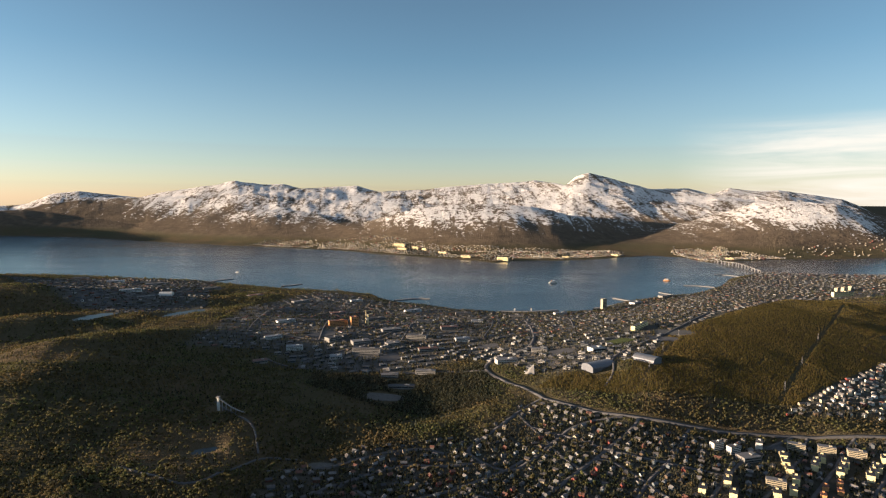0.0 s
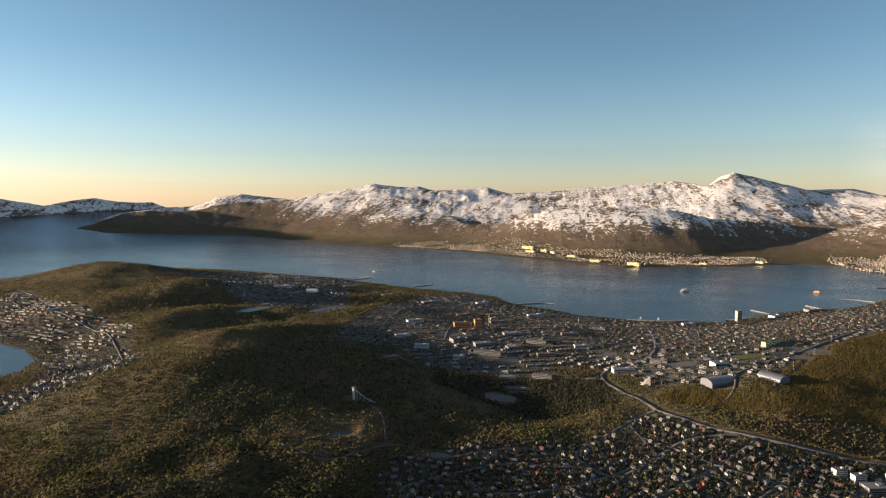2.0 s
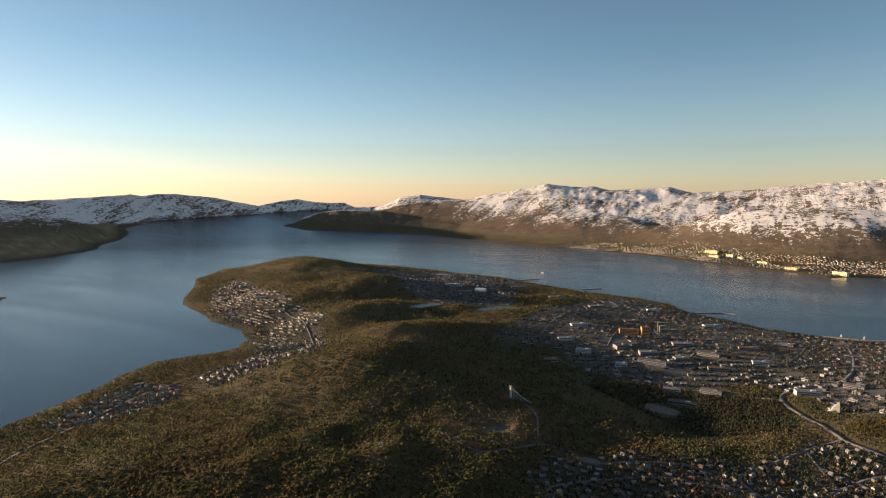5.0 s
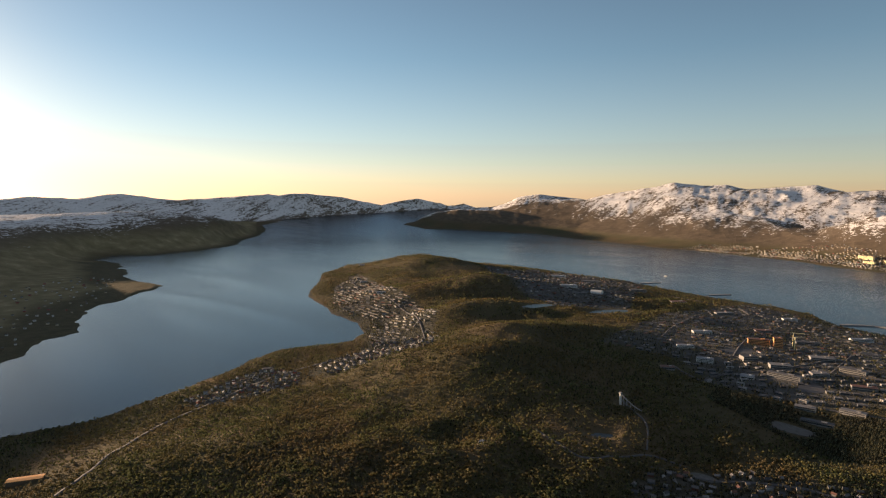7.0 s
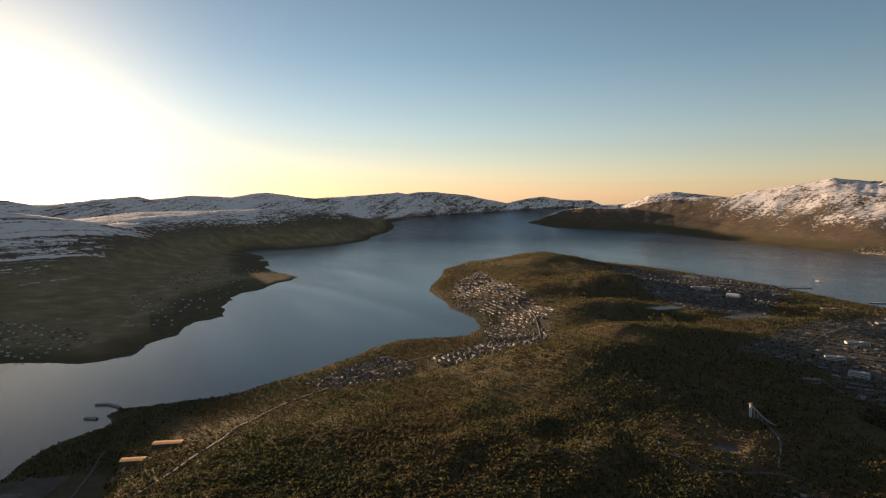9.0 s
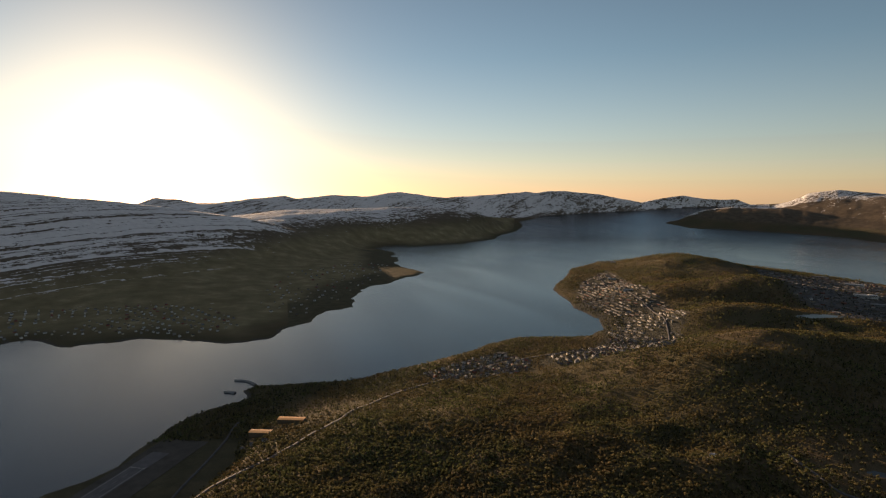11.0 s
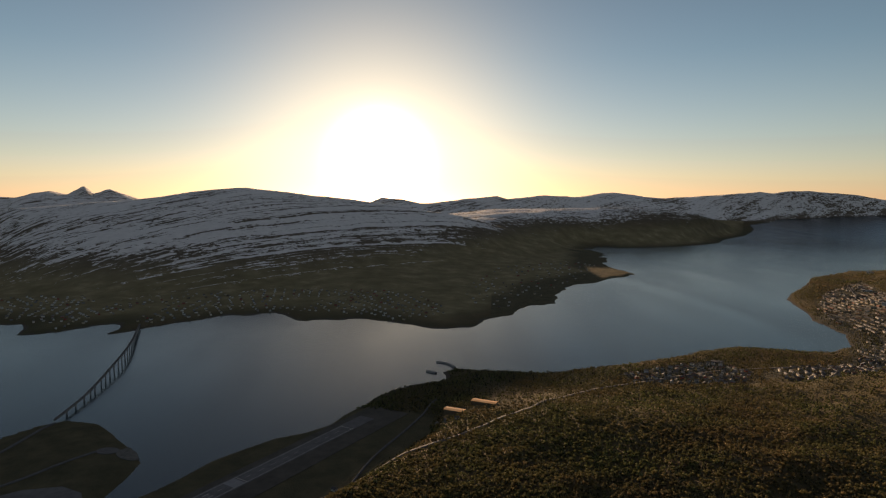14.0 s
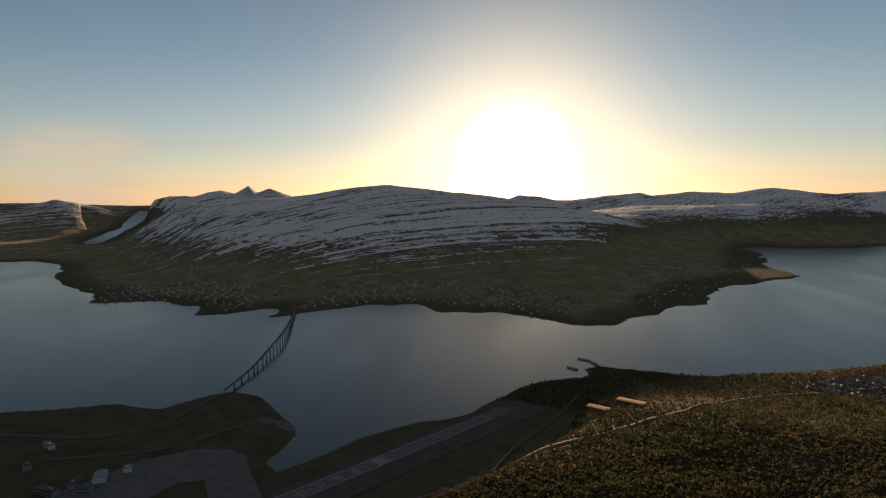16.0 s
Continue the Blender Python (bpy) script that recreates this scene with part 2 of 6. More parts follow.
M_LAKE = material("lake_water", lake_look)
def leaf_look(green, brown, vary, thin=0.0):
    """Young leaves: olive and brown stands drift into one another; light shines through."""
    def build(nt, bsdf):
        stand_of = ramp(nt, noise_of(nt, 0.014, 5, 0.6), [(0.38, 0.0), (0.62, 1.0)])
        col = mix(nt, stand_of, green, brown)
        info = nt.nodes.new("ShaderNodeNewGeometry").outputs["Random Per Island"]
        hsv = nt.nodes.new("ShaderNodeHueSaturation")
        nt.links.new(sums(nt, "MULTIPLY_ADD", info, 2 * vary, 1 - vary), hsv.inputs["Value"])
        nt.links.new(sums(nt, "MULTIPLY_ADD", info, -0.04, 0.52), hsv.inputs["Hue"])
        nt.links.new(col, hsv.inputs["Color"])
        nt.links.new(hsv.outputs[0], bsdf.inputs["Base Color"])
        bsdf.inputs["Roughness"].default_value, bsdf.inputs["Specular IOR Level"].default_value = 0.9, 0.04
        glow = nt.nodes.new("ShaderNodeBsdfTranslucent")
        nt.links.new(hsv.outputs[0], glow.inputs["Color"])
        both = nt.nodes.new("ShaderNodeMixShader")
        both.inputs[0].default_value = 0.5
        nt.links.new(bsdf.outputs[0], both.inputs[1])
        nt.links.new(glow.outputs[0], both.inputs[2])
        gaps = nt.nodes.new("ShaderNodeMixShader")  # thin spring crowns let light between the twigs
        gaps.inputs[0].default_value = thin
        nt.links.new(both.outputs[0], gaps.inputs[1])
        nt.links.new(nt.nodes.new("ShaderNodeBsdfTransparent").outputs[0], gaps.inputs[2])
        out = [n for n in nt.nodes if n.bl_idname == "ShaderNodeOutputMaterial"][0]
        nt.links.new(gaps.outputs[0], out.inputs[0])
    return build


M_LEAF = material("birch_leaves", leaf_look((0.125, 0.134, 0.056), (0.16, 0.126, 0.062), 0.4, 0.18))
# plantation needles golden beyond their green: low sunlight put into the colour
M_SUNLIT_SPRUCE = material("sunlit_spruce_needles", leaf_look((0.15, 0.122, 0.042), (0.185, 0.142, 0.05), 0.25, 0.12))
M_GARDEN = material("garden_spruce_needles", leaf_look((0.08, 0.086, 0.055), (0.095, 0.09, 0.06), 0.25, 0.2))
M_BARK = material("bark", plain_look((0.16, 0.14, 0.12), 0.9))
M_ROAD = material("asphalt", plain_look((0.10, 0.098, 0.1), 0.85, 0.2, 0.3))
M_WALLS = [material("painted_boards", plain_look(c, 0.6, 0.1, 0.8)) for c in (
    (0.45, 0.44, 0.41), (0.36, 0.31, 0.22), (0.24, 0.06, 0.045), (0.2, 0.193, 0.182), (0.12, 0.085, 0.056), (0.14, 0.165, 0.18))]
M_ROOFS = [material("roofing", plain_look(c, 0.7, 0.25, 1.0)) for c in (
    (0.045, 0.045, 0.05), (0.09, 0.085, 0.085), (0.13, 0.06, 0.045), (0.15, 0.145, 0.145))]
M_GLASS = material("window_glass", plain_look((0.03, 0.035, 0.04), 0.08, 0.1))


# ---- helpers for meshes ----
def mesh_of(name, verts, faces, mats=(), face_mats=None, smooth=False):
    me = bpy.data.meshes.new(name)
    verts = np.asarray(verts, np.float32)
    if isinstance(faces, np.ndarray):
        n, k = faces.shape
        me.vertices.add(len(verts)), me.loops.add(n * k), me.polygons.add(n)
        me.vertices.foreach_set("co", verts.ravel())
        me.loops.foreach_set("vertex_index", faces.astype(np.int32).ravel())
        me.polygons.foreach_set("loop_start", np.arange(0, n * k, k, dtype=np.int32))
        me.update(calc_edges=True)
    else:
        me.from_pydata(verts.tolist(), [], faces)
    for m in mats:
        me.materials.append(m)
    if face_mats is not None:
        me.polygons.foreach_set("material_index", np.asarray(face_mats, np.int32))
    if smooth:
        me.polygons.foreach_set("use_smooth", np.ones(len(me.polygons), bool))
    return me


def part(name, bm, mat, parent, label=""):
    """Links a bmesh or a mesh as one part under a thing or a part."""
    if isinstance(bm, bmesh.types.BMesh):
        me = bpy.data.meshes.new(name)
        bm.normal_update()
        bm.to_mesh(me)
        bm.free()
    else:
        me = bm
    if mat:
        me.materials.clear()
        me.materials.append(mat)
    ob = new(name, me)
    ob.parent = parent
    return tagged(ob, label)


def lattice(ix, iy, seed):
    h = (ix.astype(np.int64) * 374761393 + iy.astype(np.int64) * 668265263 + seed * 1442695041) & 0x7FFFFFFF
    h = ((h ^ (h >> 13)) * 1274126177) & 0x7FFFFFFF
    return ((h ^ (h >> 16)) & 0xFFFF) / 65535.0


def value_noise(x, y, seed):
    ix, iy = np.floor(x), np.floor(y)
    fx, fy = x - ix, y - iy
    ux, uy = fx * fx * (3 - 2 * fx), fy * fy * (3 - 2 * fy)
    a, b = lattice(ix, iy, seed), lattice(ix + 1, iy, seed)
    c, d = lattice(ix, iy + 1, seed), lattice(ix + 1, iy + 1, seed)
    return (a + (b - a) * ux) * (1 - uy) + (c + (d - c) * ux) * uy


def rolling(x, y, size, octaves, seed, rough=0.5):
    """Fractal noise about zero, from -1 to 1, whose largest forms are size metres across."""
    total, amp, norm = 0, 1.0, 0
    for k in range(octaves):
        total = total + amp * (2 * value_noise(x / size * 2**k + 17.3 * k, y / size * 2**k - 9.1 * k, seed + k) - 1)
        norm += amp
        amp *= rough
    return total / norm


def crags(x, y, size, octaves, seed):
    total, amp, norm = 0, 1.0, 0
    for k in range(octaves):
        total = total + amp * (1 - np.abs(2 * value_noise(x / size * 2**k + 5.7 * k, y / size * 2**k + 3.3 * k, seed + k) - 1) * 2)
        norm += amp
        amp *= 0.5
    return total / norm


def ease(v, a, b):
    s = np.clip((v - a) / (b - a), 0, 1)
    return s * s * (3 - 2 * s)


def ragged(points, rounds, rough, seed):
    """A closed outline with its stretches halved and pushed about, so that it bends like a shore."""
    rnd = random.Random(seed)
    pts = [Vector(p) for p in points]
    for _ in range(rounds):
        out = []
        for a, b in zip(pts, pts[1:] + pts[:1]):
            d = b - a
            off = rnd.uniform(-rough, rough) if d.length < 900 else 0
            out += [a, (a + b) / 2 + Vector((-d.y, d.x)) * off]
        pts = out
    return np.array([tuple(p) for p in pts])


def inside_by(x, y, outline):
    """How far inside a closed outline each point lies, in metres, negative outside."""
    best, odd = np.full(x.shape, 1e18), np.zeros(x.shape, bool)
    for (ax, ay), (bx, by) in zip(outline, np.roll(outline, -1, 0)):
        dx, dy = bx - ax, by - ay
        s = np.clip(((x - ax) * dx + (y - ay) * dy) / (dx * dx + dy * dy + 1e-9), 0, 1)
        np.minimum(best, (x - ax - s * dx) ** 2 + (y - ay - s * dy) ** 2, out=best)
        if ay != by:
            odd ^= ((ay > y) != (by > y)) & (x < ax + (y - ay) / dy * dx)
    return np.where(odd, 1, -1) * np.sqrt(best)


# ---- the lie of the land ----
EYE = 232.0
ISLAND = ragged([
    (1400, 1850), (1180, 1870), (1014, 1907), (837, 1744), (726, 1573), (595, 1452), (485, 1395), (323, 1240),
    (140, 1205), (30, 1240), (-95, 1325), (-170, 1440), (-252, 1485), (-582, 1610), (-719, 1680), (-1049, 1760),
    (-1313, 1790), (-1550, 1740), (-1660, 1600), (-1665, 1400), (-1540, 1190), (-1275, 945), (-1100, 835), (-965, 768),
    (-850, 740), (-775, 690), (-745, 640), (-770, 575), (-790, 510), (-770, 445), (-730, 360), (-697, 247),
    (-684, 178), (-700, 120), (-712, 82), (-695, 62), (-668, 66), (-655, 45), (-630, 0), (-575, -35),
    (-525, -62), (-495, -110), (-450, -155), (-400, -183), (-378, -200)], 1, 0.08, 3).tolist()[:-1] + ragged([
    (-392, -215), (-450, -212), (-500, -250), (-548, -292), (-560, -330), (-545, -350), (-498, -378), (-508, -432),
    (-470, -530), (-430, -700), (-300, -1000), (-50, -1300), (300, -1200), (900, -700), (1500, 100), (1800, 1000),
    (1700, 1700)], 1, 0.05, 4).tolist()[:-1]
ISLAND = np.array(ISLAND)
EAST = ragged([
    (-3010, 3080), (-2740, 3030), (-2450, 3190), (-2040, 3270), (-1560, 3160), (-1060, 2900), (-430, 2640), (-170, 2430),
    (97, 2247), (190, 2150), (243, 2225), (460, 2253), (660, 2356), (855, 2469), (951, 2415), (985, 2200),
    (1356, 2325), (1800, 2425), (2600, 2600), (3600, 2700), (6000, 3000), (6000, 7000), (-3900, 5200), (-3060, 3760), (-2960, 3560),
    (-3060, 3330)], 2, 0.06, 5)
WEST = ragged([
    (-3640, 2330), (-3390, 2180), (-3160, 1930), (-2770, 1560), (-2650, 1370), (-2560, 1090), (-2680, 980), (-2540, 860), (-2330, 880), (-2200, 820),
    (-2080, 790), (-1850, 715), (-1650, 718), (-1520, 570), (-1400, 440), (-1300, 390), (-1180, 345), (-1165, 285), (-1075, 225), (-1020, 168),
    (-960, 138), (-962, 55), (-1005, 15), (-1060, -50), (-1046, -160), (-1116, -228), (-1093, -332), (-1010, -416), (-935, -470),
    (-1050, -488), (-985, -565), (-965, -614), (-1068, -661), (-1055, -690), (-1093, -744), (-1061, -900), (-1108, -931), (-1193, -1012), (-1342, -1204),
    (-1569, -1393), (-1741, -1564), (-1818, -1717), (-1772, -1830), (-1600, -2400), (-1500, -5000), (-7000, -5000), (-7000, 4400), (-3900, 2700), (-3680, 2500)], 2, 0.09, 6)
FOOT = np.array([(-40, 3200), (-30, 2850), (-24, 2600), (-20, 2900), (-12, 2600), (-5, 2450), (4, 2650), (10, 2780), (15, 2980), (20, 3180),
                 (25, 3450), (30, 3750), (36, 4000), (42, 4150), (45, 4700), (57, 4700), (58, 4050), (62, 3050), (66, 2850), (70, 2500),
                 (75, 2300), (80, 2100), (90, 1700), (100, 1550), (110, 1450), (120, 1500), (126, 1800), (136, 2600)])
# ridges, from the near ones to the skyline: turn in degrees, distance, elevation of the crest seen from above the island
EAST_SKY = np.array([(-42, 4700, -1.9), (-36.5, 4700, -1.5), (-35.1, 4700, -0.64), (-33.6, 4700, 0.1), (-31.2, 4700, 0.46), (-29.2, 4700, 0.79),
                     (-27.1, 4700, 0.8), (-25.4, 4700, 1.04), (-24.1, 4700, 0.51), (-22.2, 4700, 1.01), (-18.9, 4650, 0.96), (-17, 4450, 1.47),
                     (-15.2, 4400, 2.1), (-13.5, 4400, 2.45), (-12.4, 4400, 2.1), (-11.4, 4450, 1.23), (-10.4, 4600, 1.49), (-8.6, 4700, 1.8)])
EAST_SKY_B = np.array([(-7.2, 4700, 1.6), (-3.5, 4700, 1.43), (-0.8, 4700, 1.21), (1.8, 4700, 0.86), (6.1, 4700, 0.62), (8.1, 4700, 1.25),
                       (11.8, 4700, 1.0), (13.3, 4700, 0.89), (14.9, 4700, 1.35), (16.8, 4700, 1.22), (19.1, 4700, 1.52), (20.6, 4700, 1.12),
                       (24.7, 4750, 0.5), (26.9, 4800, 0.0), (29, 4850, 0.25), (31.2, 4850, 0.58), (33.3, 4850, 0.22), (34.7, 4850, -0.5),
                       (36.5, 4880, -0.9), (38.5, 4900, -2.2), (42, 4900, -5), (45, 4900, -9)])
EAST_SKY = np.vstack([EAST_SKY, EAST_SKY_B])
SPUR = np.array([(-42, 3500, -2.6), (-36.5, 3500, -2.3), (-35.1, 3500, -1.3), (-33.2, 3500, -0.3), (-30.1, 3500, -0.1), (-27.6, 3500, -0.2),
                 (-25.5, 3500, -0.9), (-22.8, 3500, -1.75), (-20.5, 3500, -2.3), (-19.1, 3500, -2.6), (-17.1, 3450, -2.5), (-14.1, 3250, -1.9),
                 (-11.5, 3150, -1.3), (-8.3, 3150, -0.6), (-4.1, 3150, -0.45), (-0.8, 3150, -0.57), (2.4, 3150, -0.9), (5.1, 3150, -1.6),
                 (7.7, 3300, -2.3), (9.9, 3550, -2.1), (11.5, 3700, -1.5), (14.8, 3850, -1.05), (19.2, 4000, -0.9), (22.4, 4150, -1.1),
                 (25.5, 4250, -1.35), (28, 4350, -1.9), (31, 4400, -3.0), (35, 4400, -5), (40, 4400, -9)])
CAPE = np.array([(8, 4100, -9), (13, 4150, -5), (17, 4200, -3.5), (20, 4300, -2.7), (24.7, 4350, -1.8), (28, 4400, -1.5), (31.2, 4450, -1.3), (34.4, 4480, -1.05), (37, 4480, -0.95),
                 (39.1, 4480, -0.95), (41.1, 4480, -1.2), (42.6, 4480, -1.75), (44, 4480, -2.5), (46, 4480, -4), (49, 4480, -9)])
FAR = np.array([(33, 4960, -1.6), (37.2, 4960, -0.8), (38.5, 4960, -0.25), (39.9, 4960, -0.3), (41.2, 4960, -0.2), (42.8, 4950, 0.1), (44.5, 4940, -0.1),
                (46.4, 4920, -0.5), (48.3, 4900, -0.15), (49.9, 4900, 0.2), (51.6, 4900, 0.42), (53.4, 4900, 0.62), (54.8, 4900, 0.56), (56, 4900, 0.38),
                (56.9, 4900, 0.55), (58, 4900, 0.43), (61.1, 4900, 0.25), (64.6, 4900, -0.02), (66.3, 4900, 0.15), (69, 4900, 0.58), (72.2, 4900, 0.15),
                (75.5, 4900, 0.3), (78.8, 4900, -0.08), (79.8, 4900, 0.19), (82.5, 4900, 0.02), (85.2, 4900, -0.3), (87.1, 4900, -0.5), (88.9, 4900, -0.1),
                (90.9, 4900, 0.05), (92.4, 4900, -0.5), (96, 4900, -2), (104, 4900, -9)])
FIELDS = np.array([(57, 4180, -3.6), (58.6, 4100, -2.35), (60.6, 3850, -1.75), (62.7, 3700, -1.25), (65.7, 3600, -0.98), (70, 3550, -0.9), (74.3, 3450, -0.97),
                   (79.8, 3400, -1.1), (84.2, 3300, -1.5), (88, 3200, -2.0), (94, 3200, -3), (102, 3200, -9)])
FELL = np.array([(68, 2700, -9), (72, 2700, -6), (76, 2650, -4), (80, 2550, -2.7), (83.4, 2450, -1.8), (86.6, 2450, -1.35), (90.3, 2450, -0.73), (94.1, 2450, -0.17), (97.4, 2450, 0.12), (100.7, 2450, 0.57),
                 (103.4, 2450, 0.91), (106.1, 2450, 0.7), (108.3, 2450, 0.44), (110.4, 2450, 0.07), (113.5, 2450, -0.29), (117.5, 2500, -0.59),
                 (120.9, 2550, -0.9), (123.3, 2650, -1.5), (124.9, 2700, -2.5), (126.2, 2700, -3.6), (128, 2700, -4.6), (132, 2700, -9)])
HORNS = np.array([(100, 4500, -9), (105, 4500, -4), (108, 4500, -1.5), (112.7, 4500, 0.18), (114.3, 4500, 0.81), (115.5, 4500, 0.39), (116.2, 4500, 0.95), (117.4, 4500, 0.29), (118.6, 4500, 0.6), (119.8, 4500, 0.4),
                  (120.8, 4500, 0.05), (122.8, 4500, 0.1), (124, 4500, -0.19), (124.7, 4500, -1.1), (125.2, 4550, -2.6)])
SOUTH = np.array([(125.6, 4750, -2.6), (126.6, 4700, -1.55), (128, 4700, -0.86), (129.6, 4700, -0.52), (131.2, 4700, -0.18), (132.7, 4700, -0.53),
                  (133.5, 4700, -0.93), (134.9, 4700, -1.2), (142, 4700, -1.6)])
SHORE_FAR = np.array([(34, 4930), (40, 4915), (42.8, 4870), (46.4, 4770), (51, 4670), (53.7, 4580), (57.5, 4500), (60, 4450)])
INLET = np.array([(-2650, -2200), (-2590, -2090), (-2900, -2240), (-3200, -2385), (-3420, -2470), (-3740, -2590), (-3960, -2700), (-3940, -2780), (-3600, -2640), (-3350, -2500), (-3150, -2440), (-2850, -2320)], float)
# hills of the island: x, y, half-length, half-width, turn, height
HILLS = [(-470, 690, 160, 90, 65, 35), (-390, 560, 140, 100, 35, 31), (-1350, 1480, 300, 170, -30, 32), (-850, 1120, 240, 120, 50, 33),
         (430, 900, 420, 240, 45, 30), (230, 640, 160, 110, 20, 12), (-270, 320, 240, 200, 80, 15), (-350, 80, 160, 200, 80, 12),
         (-680, 880, 140, 80, 60, 24), (-560, 760, 90, 60, 20, 8), (-60, 600, 200, 110, 10, -8), (60, 430, 200, 120, 0, -6)]


# ---- settled stretches: outlines ----
TOWNS = {
    "villas": [(-127, 378), (-123, 417), (-65, 479), (34, 506), (76, 567), (118, 569), (156, 518), (226, 492), (295, 486), (387, 479), (329, 329), (59, 324), (-94, 331)],
    "edge": [(314, 537), (355, 570), (523, 695), (455, 568), (399, 526)],
    "city": [(-350, 786), (-378, 1153), (-306, 1446), (-134, 1351), (42, 1282), (314, 1257), (521, 1427), (733, 1612), (869, 1738), (1086, 1975), (1442, 1922), (937, 1256), (704, 1204), (300, 787), (232, 665), (128, 648), (35, 755), (-59, 702), (-155, 707), (-243, 806)],
    "point": [(-1230, 997), (-1384, 1213), (-1224, 1124), (-929, 955), (-727, 844), (-638, 732), (-520, 570), (-545, 530), (-563, 472), (-600, 430), (-638, 477), (-648, 559), (-715, 648), (-809, 694), (-967, 769)],
    "harbour": [(-1143, 1545), (-921, 1669), (-620, 1622), (-457, 1144), (-567, 1041), (-727, 1123)],
    "point_foot": [(-700, 640), (-655, 600), (-640, 520), (-575, 440), (-520, 520), (-500, 570), (-560, 660), (-630, 715)],
    "strand": [(-652, 288), (-690, 384), (-690, 440), (-625, 440), (-575, 400), (-590, 330), (-616, 285)],
}


# level grounds: outline and height; lakes: x, y, half-length, half-width, turn, level
FLATS = [([(-530, 40), (-480, 30), (-380, -40), (-320, -100), (-260, -220), (-300, -420), (-420, -340), (-440, -240), (-400, -190), (-500, -105), (-560, -45)], 4.0)]
LAKES = []


def sea_rise(r):
    return 150 * np.clip((r - 3400) / 1500, 0, 1.2) ** 2


def turn_of(x, y):
    a = np.degrees(np.arctan2(-x, y))
    return np.where(a < -110, a + 360, a)


def town_blend(x, y):
    """Built-up ground is smoother than the woods."""
    v = np.exp(-(((x - 430) / 330) ** 2 + ((y - 850) / 330) ** 2))
    for key in ("city", "villas", "point", "harbour"):
        v = np.maximum(v, ease(inside_by(x, y, np.array(TOWNS[key], float)), -40, 30))
    return v


